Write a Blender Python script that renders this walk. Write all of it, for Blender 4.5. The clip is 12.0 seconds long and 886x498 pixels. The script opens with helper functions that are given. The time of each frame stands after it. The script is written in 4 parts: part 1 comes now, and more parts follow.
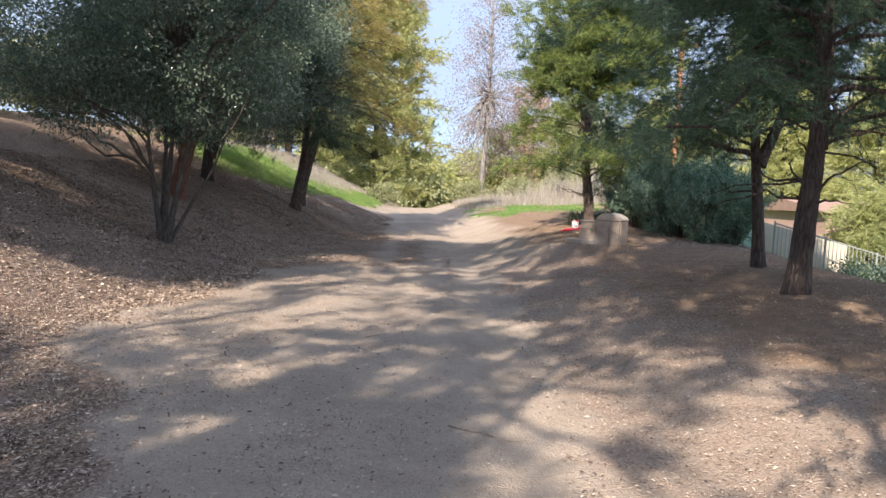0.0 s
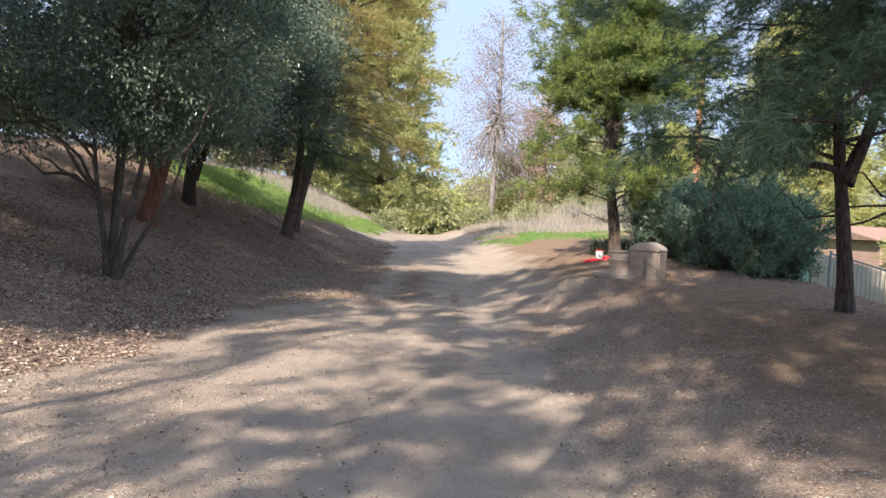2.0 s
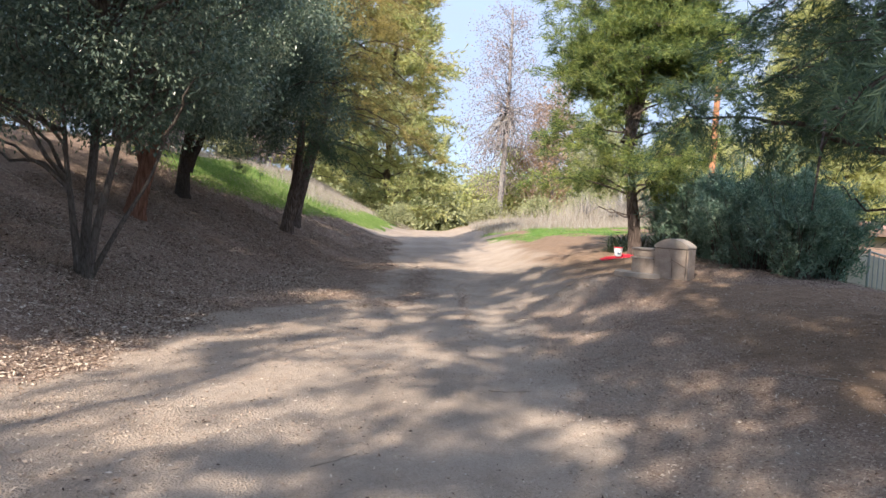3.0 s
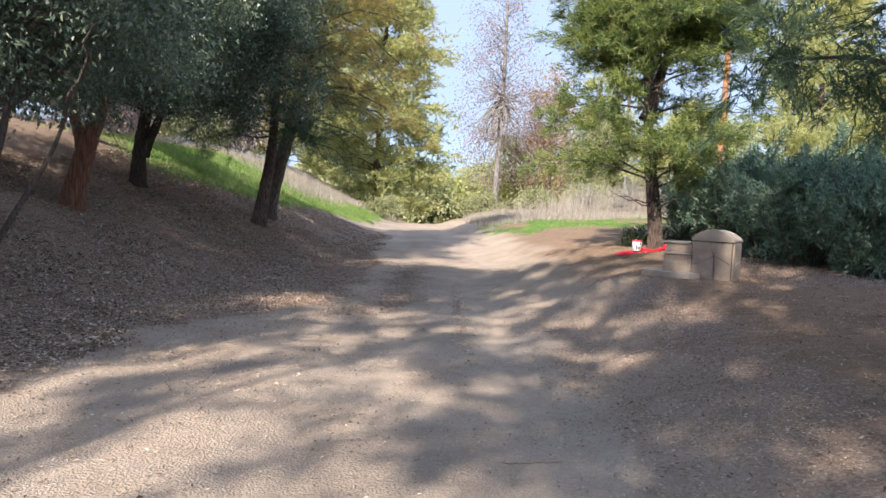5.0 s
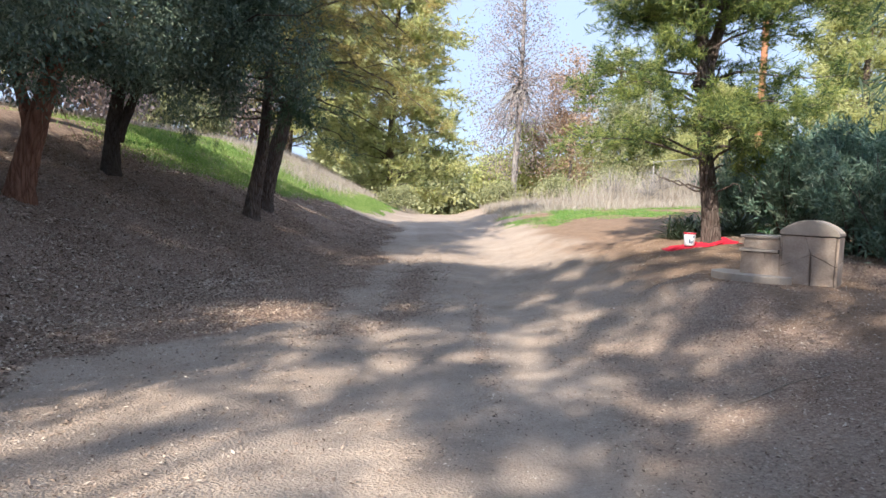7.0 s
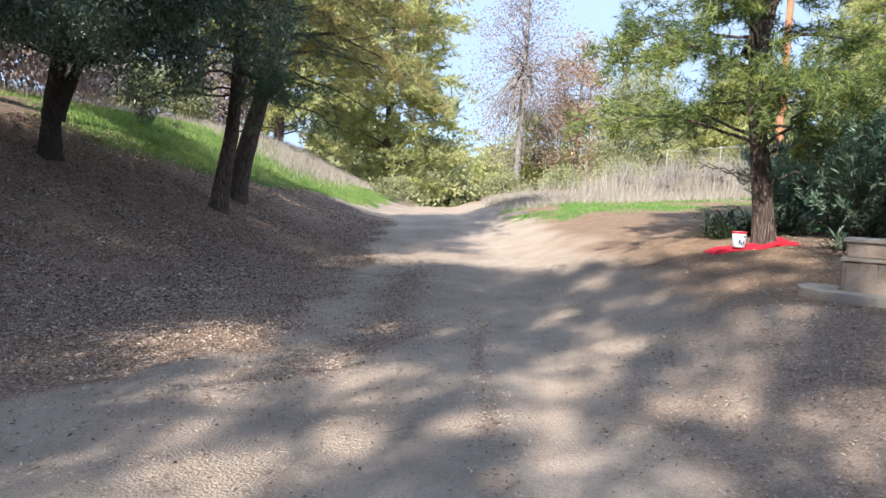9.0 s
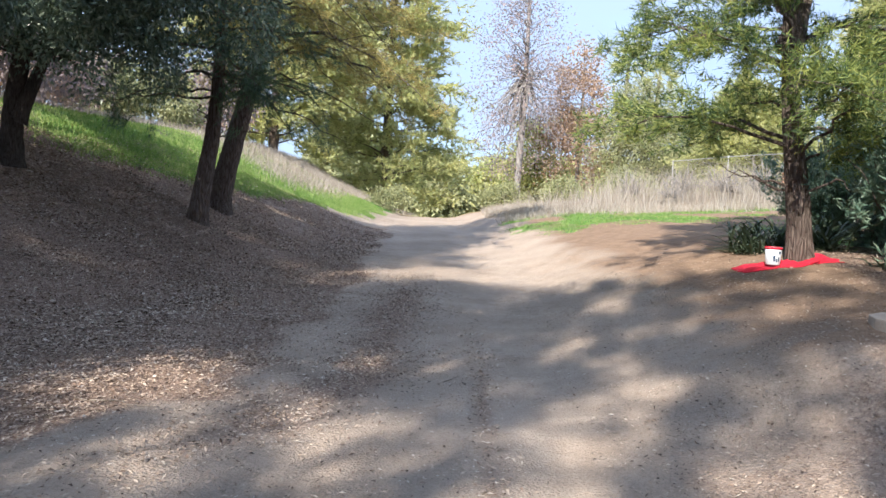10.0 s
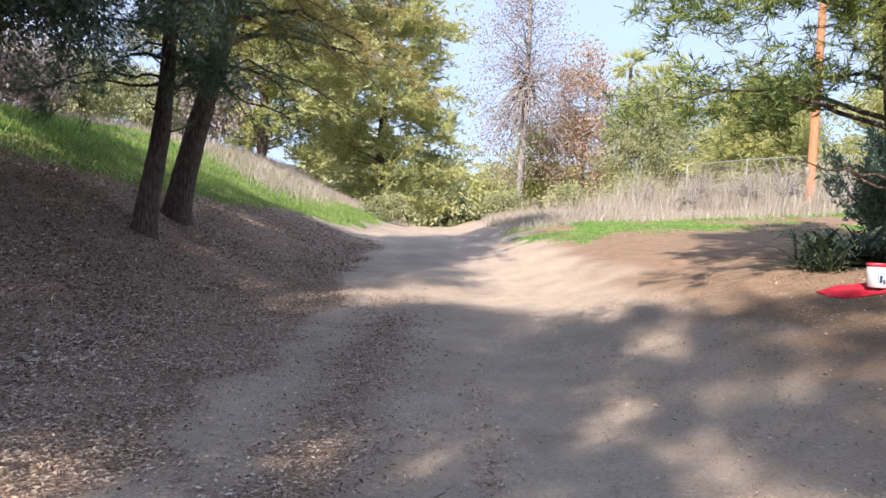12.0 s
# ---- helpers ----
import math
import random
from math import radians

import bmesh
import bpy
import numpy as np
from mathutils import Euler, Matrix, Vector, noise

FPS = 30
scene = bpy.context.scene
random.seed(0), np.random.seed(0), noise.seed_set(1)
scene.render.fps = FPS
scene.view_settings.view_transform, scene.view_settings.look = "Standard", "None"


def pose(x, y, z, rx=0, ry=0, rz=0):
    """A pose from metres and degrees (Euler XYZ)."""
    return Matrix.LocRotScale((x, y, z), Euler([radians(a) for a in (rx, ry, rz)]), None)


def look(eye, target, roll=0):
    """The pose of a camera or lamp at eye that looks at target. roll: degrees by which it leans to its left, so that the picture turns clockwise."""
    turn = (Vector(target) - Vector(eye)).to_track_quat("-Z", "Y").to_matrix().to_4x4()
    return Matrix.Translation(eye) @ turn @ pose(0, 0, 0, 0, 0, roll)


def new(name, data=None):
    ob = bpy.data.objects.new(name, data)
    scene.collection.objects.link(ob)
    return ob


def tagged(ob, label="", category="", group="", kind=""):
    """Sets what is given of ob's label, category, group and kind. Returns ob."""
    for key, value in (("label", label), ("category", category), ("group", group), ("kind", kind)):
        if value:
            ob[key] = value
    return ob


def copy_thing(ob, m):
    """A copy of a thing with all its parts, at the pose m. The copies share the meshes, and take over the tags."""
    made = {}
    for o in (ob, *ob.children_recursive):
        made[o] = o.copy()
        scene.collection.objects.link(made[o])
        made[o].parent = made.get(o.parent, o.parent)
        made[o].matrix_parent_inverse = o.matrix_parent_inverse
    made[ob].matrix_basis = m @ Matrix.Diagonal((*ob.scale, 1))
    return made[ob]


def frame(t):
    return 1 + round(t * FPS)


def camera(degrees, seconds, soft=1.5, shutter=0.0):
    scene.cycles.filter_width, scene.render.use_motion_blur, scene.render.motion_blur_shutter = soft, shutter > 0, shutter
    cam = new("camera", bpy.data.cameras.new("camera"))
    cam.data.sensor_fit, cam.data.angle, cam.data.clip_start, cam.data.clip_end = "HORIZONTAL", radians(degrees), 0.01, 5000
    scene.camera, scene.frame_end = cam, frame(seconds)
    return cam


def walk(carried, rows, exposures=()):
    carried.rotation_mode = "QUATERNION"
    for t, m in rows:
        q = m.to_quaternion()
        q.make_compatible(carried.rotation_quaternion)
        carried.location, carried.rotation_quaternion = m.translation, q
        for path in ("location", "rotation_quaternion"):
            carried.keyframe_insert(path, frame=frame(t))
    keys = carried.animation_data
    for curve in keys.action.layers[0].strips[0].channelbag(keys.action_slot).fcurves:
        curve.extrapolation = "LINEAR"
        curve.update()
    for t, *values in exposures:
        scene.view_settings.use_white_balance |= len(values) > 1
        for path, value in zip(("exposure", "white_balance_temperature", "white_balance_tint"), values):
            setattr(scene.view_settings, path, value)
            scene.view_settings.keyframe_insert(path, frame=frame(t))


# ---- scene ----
cam = camera(64.0, 12.0)
METRES, EYE, TILT, LEAN, TURN = 14.4, 1.5, 0.0, 0.0, 0.0
ROWS = [
    (0.0, 0.0, 0.0, 0.0, 0.22, -4.28, -2.98),
    (0.5, 0.0019, 0.0452, 0.0001, 0.25, -3.61, -3.1),
    (1.0, 0.0009, 0.0879, 0.0002, 0.43, -2.87, -3.04),
    (1.5, 0.0035, 0.1307, -0.0, 0.64, -2.4, -3.02),
    (2.0, 0.0031, 0.1744, -0.0003, 0.91, -2.19, -3.02),
    (2.5, 0.0046, 0.2159, -0.0024, 1.23, -2.23, -3.09),
    (3.0, 0.0018, 0.2583, -0.0036, 1.52, -2.51, -3.18),
    (5.0, 0.0008, 0.4263, -0.0097, 0.97, -3.0, -2.93),
    (5.5, 0.0011, 0.4657, -0.0093, 1.05, -2.86, -2.61),
    (6.0, -0.0, 0.5064, -0.01, 1.45, -2.95, -2.42),
    (6.5, -0.0008, 0.5483, -0.0106, 1.88, -3.29, -2.35),
    (7.0, -0.0001, 0.5898, -0.0115, 2.3, -3.82, -2.44),
    (9.0, -0.0002, 0.7522, -0.0128, 2.36, -4.46, -2.71),
    (9.5, -0.0022, 0.7934, -0.0128, 2.3, -4.0, -2.72),
    (10.0, -0.0012, 0.8345, -0.0127, 2.29, -3.63, -2.77),
    (10.5, -0.0024, 0.8748, -0.014, 2.35, -3.35, -2.74),
    (11.0, -0.0009, 0.9166, -0.0151, 2.43, -3.23, -2.68),
    (11.5, -0.0026, 0.9574, -0.0155, 2.48, -3.07, -2.58),
    (12.0, -0.0021, 0.9992, -0.0158, 2.25, -2.87, -2.45),
]
walk(cam, [(t, pose(0, 0, EYE, TILT, LEAN, TURN) @ pose(METRES * x, METRES * y, METRES * z, 90 + pitch, roll, yaw)) for t, x, y, z, yaw, pitch, roll in ROWS],
     exposures=((0.0, 1.12, 5060, 12), (6.0, 1.18, 4950, 12), (9.5, 1.24, 4800, 10), (12.0, 1.22, 5000, 14)))

# ---- world, sun ----
SUN_FROM = Vector((-0.38, -0.925, 0.0)).normalized()
SUN_ELEV = radians(34)
sun_way = Vector((SUN_FROM.x * math.cos(SUN_ELEV), SUN_FROM.y * math.cos(SUN_ELEV), math.sin(SUN_ELEV)))
sun = new("sun", bpy.data.lights.new("sun", "SUN"))
sun.data.energy, sun.data.angle, sun.data.color = 5.1, radians(0.53), (1.0, 0.755, 0.46)
sun.matrix_basis = look((30 * sun_way.x, 30 * sun_way.y, 30 * sun_way.z), (0, 0, 0))

world = bpy.data.worlds.new("sky")
scene.world = world
world.use_nodes = True
wt = world.node_tree
wt.nodes.clear()
sky = wt.nodes.new("ShaderNodeTexSky")
sky.sky_type, sky.sun_disc = "NISHITA", False
sky.sun_elevation, sky.sun_rotation = SUN_ELEV, math.atan2(SUN_FROM.x, SUN_FROM.y)
sky.air_density, sky.dust_density = 1.0, 0.7
wco = wt.nodes.new("ShaderNodeTexCoord")
wmap = wt.nodes.new("ShaderNodeMapping")
wmap.inputs["Scale"].default_value = (1.6, 1.6, 5.0)
wcl = wt.nodes.new("ShaderNodeTexNoise")
wcl.inputs["Scale"].default_value, wcl.inputs["Detail"].default_value = 1.7, 6
wramp = wt.nodes.new("ShaderNodeValToRGB")
wramp.color_ramp.elements[0].position, wramp.color_ramp.elements[1].position = 0.2, 0.44
wramp.color_ramp.elements[0].color, wramp.color_ramp.elements[1].color = (0.72, 0.72, 0.72, 1), (0.94, 0.94, 0.94, 1)
wmix = wt.nodes.new("ShaderNodeMix")
wmix.data_type = "RGBA"
wmix.inputs[7].default_value = (2.46, 2.48, 2.5, 1)
wbg = wt.nodes.new("ShaderNodeBackground")
wbg.inputs["Strength"].default_value = 0.15
wout = wt.nodes.new("ShaderNodeOutputWorld")
wt.links.new(wco.outputs["Generated"], wmap.inputs["Vector"])
wt.links.new(wmap.outputs["Vector"], wcl.inputs["Vector"])
wt.links.new(wcl.outputs["Fac"], wramp.inputs["Fac"])
wt.links.new(wramp.outputs["Color"], wmix.inputs[0])
wt.links.new(sky.outputs["Color"], wmix.inputs[6])
wt.links.new(wmix.outputs[2], wbg.inputs["Color"])
wt.links.new(wbg.outputs["Background"], wout.inputs["Surface"])

# ---- materials ----


class Nodes:
    """A small wrapper to write node materials shortly."""

    def __init__(self, name):
        self.mat = bpy.data.materials.new(name)
        self.mat.use_nodes = True
        self.tree = self.mat.node_tree
        self.tree.nodes.clear()
        self.out = self.node("ShaderNodeOutputMaterial")

    def node(self, kind, **values):
        n = self.tree.nodes.new(kind)
        for key, value in values.items():
            n.inputs[key.replace("_", " ")].default_value = value
        return n

    def link(self, a, b):
        self.tree.links.new(a, b)

    def noise(self, vector, scale, detail=4, rough=0.55):
        n = self.node("ShaderNodeTexNoise", Scale=scale, Detail=detail, Roughness=rough)
        self.link(vector, n.inputs["Vector"])
        return n.outputs["Fac"]

    def ramp(self, fac, stops):
        n = self.node("ShaderNodeValToRGB")
        el = n.color_ramp.elements
        while len(el) < len(stops):
            el.new(0.5)
        for e, (p, c) in zip(el, stops):
            e.position, e.color = p, (*c, 1)
        self.link(fac, n.inputs["Fac"])
        return n.outputs["Color"]

    def mix(self, fac, a, b, blend="MIX"):
        n = self.node("ShaderNodeMix")
        n.data_type, n.blend_type = "RGBA", blend
        for sock, value in ((n.inputs[0], fac), (n.inputs[6], a), (n.inputs[7], b)):
            if isinstance(value, (int, float)):
                sock.default_value = value
            elif isinstance(value, tuple):
                sock.default_value = (*value, 1)
            else:
                self.link(value, sock)
        return n.outputs[2]

    def maths(self, op, a, b=0.0, clamp=False):
        n = self.node("ShaderNodeMath")
        n.operation, n.use_clamp = op, clamp
        for sock, value in zip(n.inputs, (a, b)):
            if isinstance(value, (int, float)):
                sock.default_value = value
            else:
                self.link(value, sock)
        return n.outputs[0]

    def bump(self, height, strength, distance):
        n = self.node("ShaderNodeBump", Strength=strength, Distance=distance)
        self.link(height, n.inputs["Height"])
        return n.outputs["Normal"]

    def surface(self, colour, rough=0.8, normal=None, metal=0.0, spec=0.3):
        n = self.node("ShaderNodeBsdfPrincipled", Metallic=metal)
        n.inputs["Specular IOR Level"].default_value = spec
        for sock, value in ((n.inputs["Base Color"], colour), (n.inputs["Roughness"], rough)):
            if isinstance(value, (int, float)):
                sock.default_value = value
            elif isinstance(value, tuple):
                sock.default_value = (*value, 1)
            else:
                self.link(value, sock)
        if normal is not None:
            self.link(normal, n.inputs["Normal"])
        self.link(n.outputs["BSDF"], self.out.inputs["Surface"])
        return self.mat

    def place(self):
        return self.node("ShaderNodeTexCoord").outputs["Object"]


def leaf_material(name, stops, through_share=0.35, gloss=0.45, patch=0.7):
    """Leaves that let light through; colour varies leaf by leaf and in patches."""
    k = Nodes(name)
    geo = k.node("ShaderNodeNewGeometry")
    big = k.noise(k.place(), patch, 3)
    v = k.maths("ADD", k.maths("MULTIPLY", geo.outputs["Random Per Island"], 0.55), k.maths("MULTIPLY", big, 0.75))
    v = k.maths("SUBTRACT", v, 0.14, True)
    colour = k.ramp(v, stops)
    face = k.node("ShaderNodeBsdfPrincipled", Roughness=gloss)
    face.inputs["Specular IOR Level"].default_value = 0.35
    k.link(colour, face.inputs["Base Color"])
    back = k.node("ShaderNodeBsdfTranslucent")
    k.link(k.mix(0.5, colour, k.mix(1.0, colour, (1.35, 1.3, 0.7), "MULTIPLY")), back.inputs["Color"])
    both = k.node("ShaderNodeMixShader", Fac=through_share)
    k.link(face.outputs["BSDF"], both.inputs[1])
    k.link(back.outputs["BSDF"], both.inputs[2])
    k.link(both.outputs[0], k.out.inputs["Surface"])
    return k.mat


def bark_material(name, dark, mid, light, scale=7.0, depth=0.05):
    """Furrowed bark: long upright plates with dark cracks between them."""
    k = Nodes(name)
    m = k.node("ShaderNodeMapping", Scale=(1, 1, 0.15))
    k.link(k.place(), m.inputs["Vector"])
    warp = k.noise(m.outputs["Vector"], scale * 0.8, 3)
    shift = k.node("ShaderNodeMix")
    shift.data_type = "VECTOR"
    shift.inputs[0].default_value = 0.2
    k.link(m.outputs["Vector"], shift.inputs[4])
    comb = k.node("ShaderNodeCombineXYZ")
    k.link(warp, comb.inputs[0])
    k.link(warp, comb.inputs[1])
    k.link(comb.outputs[0], shift.inputs[5])
    cells = k.node("ShaderNodeTexVoronoi", Scale=scale * 3.4)
    cells.feature = "DISTANCE_TO_EDGE"
    k.link(shift.outputs[1], cells.inputs["Vector"])
    grain = k.noise(m.outputs["Vector"], scale * 6, 6, 0.7)
    crack = k.maths("MULTIPLY", k.maths("ADD", cells.outputs["Distance"], k.maths("MULTIPLY", k.maths("SUBTRACT", grain, 0.5), 0.35)), 3.0, True)
    patch = k.noise(k.place(), 1.3, 3)
    plate = k.mix(grain, k.mix(patch, mid, dark), light)
    colour = k.mix(k.maths("POWER", crack, 0.45), k.mix(0.35, dark, plate), plate)
    h = k.maths("ADD", crack, k.maths("MULTIPLY", grain, 0.4))
    return k.surface(colour, 0.9, k.bump(h, 0.9, depth), spec=0.15)


def ground_material():
    k = Nodes("earth")
    at = k.place()
    fine = k.noise(at, 38, 6, 0.65)
    mid = k.noise(at, 5.0, 5)
    big = k.noise(at, 0.55, 4)

    def mask(name, jitter=0.5):
        a = k.node("ShaderNodeAttribute")
        a.attribute_name = name
        soft = k.maths("ADD", a.outputs["Fac"], k.maths("MULTIPLY", k.maths("SUBTRACT", mid, 0.5), jitter))
        n = k.node("ShaderNodeMapRange")
        n.interpolation_type = "SMOOTHSTEP"
        n.inputs["From Min"].default_value, n.inputs["From Max"].default_value = 0.25, 0.75
        k.link(soft, n.inputs["Value"])
        return n.outputs[0]

    dust = k.ramp(k.maths("ADD", k.maths("MULTIPLY", big, 0.35), k.maths("ADD", k.maths("MULTIPLY", mid, 0.25), k.maths("MULTIPLY", fine, 0.4))),
                  [(0.3, (0.265, 0.216, 0.176)), (0.5, (0.41, 0.34, 0.28)), (0.68, (0.55, 0.462, 0.386))])
    loam = k.ramp(k.maths("ADD", k.maths("MULTIPLY", mid, 0.5), k.maths("MULTIPLY", fine, 0.5)),
                  [(0.3, (0.16, 0.11, 0.086)), (0.5, (0.28, 0.2, 0.157)), (0.72, (0.41, 0.312, 0.25))])
    clay = k.ramp(k.maths("ADD", k.maths("MULTIPLY", mid, 0.5), k.maths("MULTIPLY", fine, 0.5)),
                  [(0.3, (0.165, 0.114, 0.08)), (0.7, (0.365, 0.26, 0.18))])
    turf = k.ramp(k.maths("ADD", k.maths("MULTIPLY", mid, 0.6), k.maths("MULTIPLY", fine, 0.4)),
                  [(0.3, (0.07, 0.15, 0.028)), (0.6, (0.13, 0.25, 0.045)), (0.8, (0.27, 0.3, 0.1))])
    straw = k.ramp(k.maths("ADD", k.maths("MULTIPLY", mid, 0.6), k.maths("MULTIPLY", fine, 0.4)),
                   [(0.3, (0.22, 0.17, 0.10)), (0.7, (0.45, 0.37, 0.24))])
    chip = k.node("ShaderNodeTexVoronoi", Scale=55, Randomness=1.0)
    k.link(at, chip.inputs["Vector"])
    flake = k.ramp(chip.outputs["Color"], [(0.2, (0.1, 0.073, 0.058)), (0.55, (0.3, 0.225, 0.176)), (0.85, (0.58, 0.48, 0.39))])
    colour = k.mix(mask("clay"), dust, clay)
    colour = k.mix(mask("litter"), colour, k.mix(0.42, loam, flake))
    colour = k.mix(mask("straw"), colour, straw)
    colour = k.mix(mask("turf"), colour, turf)
    speck = k.noise(at, 170, 2, 0.6)
    colour = k.mix(k.maths("MULTIPLY", k.maths("SUBTRACT", speck, 0.57), 7.0, True), colour, k.mix(1.0, colour, (0.42, 0.4, 0.38), "MULTIPLY"))
    colour = k.mix(k.maths("MULTIPLY", k.maths("SUBTRACT", 0.4, speck), 6.0, True), colour, k.mix(0.5, colour, (0.55, 0.5, 0.44)))
    stain = k.noise(at, 1.7, 4, 0.6)
    colour = k.mix(k.maths("MULTIPLY", k.maths("SUBTRACT", stain, 0.5), 2.2, True), colour, k.mix(1.0, colour, (0.74, 0.7, 0.67), "MULTIPLY"))
    h = k.maths("ADD", k.maths("MULTIPLY", fine, 0.5), k.maths("ADD", mid, k.maths("MULTIPLY", chip.outputs["Distance"], 0.5)))
    return k.surface(colour, 0.95, k.bump(h, 0.75, 0.028), spec=0.1)


def plain_material(name, stops, scale=6.0, rough=0.7, bump=0.2, metal=0.0, spec=0.3):
    k = Nodes(name)
    a, b = k.noise(k.place(), scale, 5), k.noise(k.place(), scale * 9, 4)
    v = k.maths("ADD", k.maths("MULTIPLY", a, 0.65), k.maths("MULTIPLY", b, 0.35))
    return k.surface(k.ramp(v, stops), rough, k.bump(v, bump, 0.02), metal, spec)


def litter_material():
    """Dead leaves and chips: each one its own shade, from dark mould to bleached tan."""
    k = Nodes("fallen_leaf")
    geo = k.node("ShaderNodeNewGeometry")
    own = geo.outputs["Random Per Island"]
    patch = k.noise(k.place(), 1.1, 3)
    v = k.maths("ADD", own, k.maths("MULTIPLY", k.maths("SUBTRACT", patch, 0.5), 0.5), True)
    colour = k.ramp(v, [(0.05, (0.078, 0.055, 0.044)), (0.34, (0.3, 0.22, 0.17)), (0.64, (0.51, 0.4, 0.315)), (0.88, (0.64, 0.54, 0.44)), (1.0, (0.74, 0.66, 0.57))])
    vein = k.noise(k.place(), 120, 3)
    return k.surface(k.mix(0.25, colour, k.mix(vein, (0.09, 0.07, 0.055), colour)), 0.75, spec=0.2)


EARTH = ground_material()
OAK_LEAF = leaf_material("dark_leaf", [(0.15, (0.07, 0.105, 0.085)), (0.5, (0.145, 0.195, 0.155)), (0.8, (0.27, 0.32, 0.235)), (0.97, (0.47, 0.48, 0.38))], 0.3, 0.27)
PINE_LEAF = leaf_material("pine_needles", [(0.15, (0.09, 0.135, 0.07)), (0.5, (0.205, 0.265, 0.115)), (0.8, (0.35, 0.39, 0.165)), (0.97, (0.49, 0.43, 0.22))], 0.45, 0.55)
DARK_NEEDLE = leaf_material("dark_pine_needles", [(0.15, (0.06, 0.1, 0.078)), (0.5, (0.125, 0.19, 0.13)), (0.8, (0.22, 0.29, 0.175)), (0.97, (0.35, 0.34, 0.21))], 0.4, 0.5)
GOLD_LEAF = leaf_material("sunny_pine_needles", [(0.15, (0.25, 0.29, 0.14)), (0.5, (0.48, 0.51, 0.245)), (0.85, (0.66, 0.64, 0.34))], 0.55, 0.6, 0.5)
SYC_LEAF = leaf_material("brown_leaf", [(0.15, (0.21, 0.19, 0.24)), (0.5, (0.31, 0.27, 0.31)), (0.85, (0.45, 0.34, 0.28))], 0.35, 0.7)
RUST_LEAF = leaf_material("rusty_leaf", [(0.15, (0.31, 0.235, 0.19)), (0.5, (0.41, 0.305, 0.235)), (0.85, (0.52, 0.385, 0.275))], 0.35, 0.7)
WILLOW_LEAF = leaf_material("olive_leaf", [(0.15, (0.18, 0.205, 0.11)), (0.5, (0.32, 0.34, 0.19)), (0.85, (0.48, 0.49, 0.29))], 0.4, 0.6)
OLEANDER_LEAF = leaf_material("oleander_leaf", [(0.15, (0.09, 0.155, 0.12)), (0.5, (0.19, 0.28, 0.215)), (0.85, (0.38, 0.46, 0.345))], 0.3, 0.32)
OLIVE_GOLD = leaf_material("olive_gold_needles", [(0.15, (0.17, 0.155, 0.065)), (0.5, (0.34, 0.3, 0.115)), (0.8, (0.52, 0.43, 0.15)), (0.97, (0.62, 0.47, 0.19))], 0.45, 0.55)
YOUNG_NEEDLE = leaf_material("young_pine_needles", [(0.15, (0.04, 0.075, 0.042)), (0.42, (0.125, 0.185, 0.075)), (0.64, (0.33, 0.39, 0.112)), (0.95, (0.5, 0.5, 0.155))], 0.45, 0.5, 1.6)
GRASS = leaf_material("green_grass", [(0.15, (0.13, 0.22, 0.05)), (0.5, (0.23, 0.345, 0.085)), (0.9, (0.43, 0.46, 0.2))], 0.4, 0.6)
STRAW = leaf_material("dry_grass", [(0.15, (0.25, 0.218, 0.19)), (0.5, (0.375, 0.337, 0.305)), (0.9, (0.54, 0.51, 0.475))], 0.3, 0.8)
LITTER = litter_material()
STRAP_LEAF = leaf_material("strap_leaf", [(0.15, (0.04, 0.06, 0.04)), (0.6, (0.09, 0.12, 0.075)), (0.92, (0.34, 0.31, 0.23))], 0.2, 0.4, 4.0)
PINE_BARK = bark_material("pine_bark", (0.03, 0.022, 0.019), (0.165, 0.122, 0.105), (0.32, 0.265, 0.235), 7.0, 0.07)
RED_BARK = bark_material("red_bark", (0.09, 0.04, 0.028), (0.28, 0.13, 0.085), (0.44, 0.25, 0.17), 5.0, 0.05)
DARK_BARK = bark_material("dark_bark", (0.018, 0.015, 0.014), (0.075, 0.062, 0.055), (0.14, 0.12, 0.105), 9.0, 0.02)
SYC_BARK = bark_material("pale_bark", (0.16, 0.15, 0.15), (0.29, 0.27, 0.265), (0.4, 0.385, 0.38), 3.0, 0.01)
GREY_BARK = bark_material("grey_bark", (0.04, 0.032, 0.028), (0.15, 0.125, 0.105), (0.25, 0.22, 0.19), 9.0, 0.02)
STONE = plain_material("sandstone", [(0.3, (0.30, 0.24, 0.195)), (0.5, (0.42, 0.345, 0.285)), (0.7, (0.54, 0.46, 0.385))], 5.0, 0.9, 0.5, spec=0.15)
CAPSTONE = plain_material("pale_capstone", [(0.3, (0.36, 0.31, 0.26)), (0.7, (0.5, 0.44, 0.38))], 7.0, 0.9, 0.4, spec=0.15)
MORTAR = plain_material("mortar", [(0.3, (0.17, 0.135, 0.11)), (0.7, (0.27, 0.22, 0.18))], 14.0, 0.95, 0.5, spec=0.1)
RED_CLOTH = plain_material("red_cloth", [(0.3, (0.38, 0.011, 0.028)), (0.7, (0.54, 0.017, 0.045))], 8.0, 0.85, 0.15)
WHITE_PLASTIC = plain_material("white_plastic", [(0.3, (0.45, 0.48, 0.53)), (0.7, (0.56, 0.585, 0.63))], 4.0, 0.4, 0.03, spec=0.5)
BLUE_INK = plain_material("blue_print", [(0.3, (0.03, 0.05, 0.1)), (0.7, (0.05, 0.08, 0.14))], 20.0, 0.5, 0.02)
POLE_WOOD = bark_material("treated_pole_wood", (0.28, 0.12, 0.06), (0.45, 0.22, 0.12), (0.55, 0.3, 0.17), 5.0, 0.006)
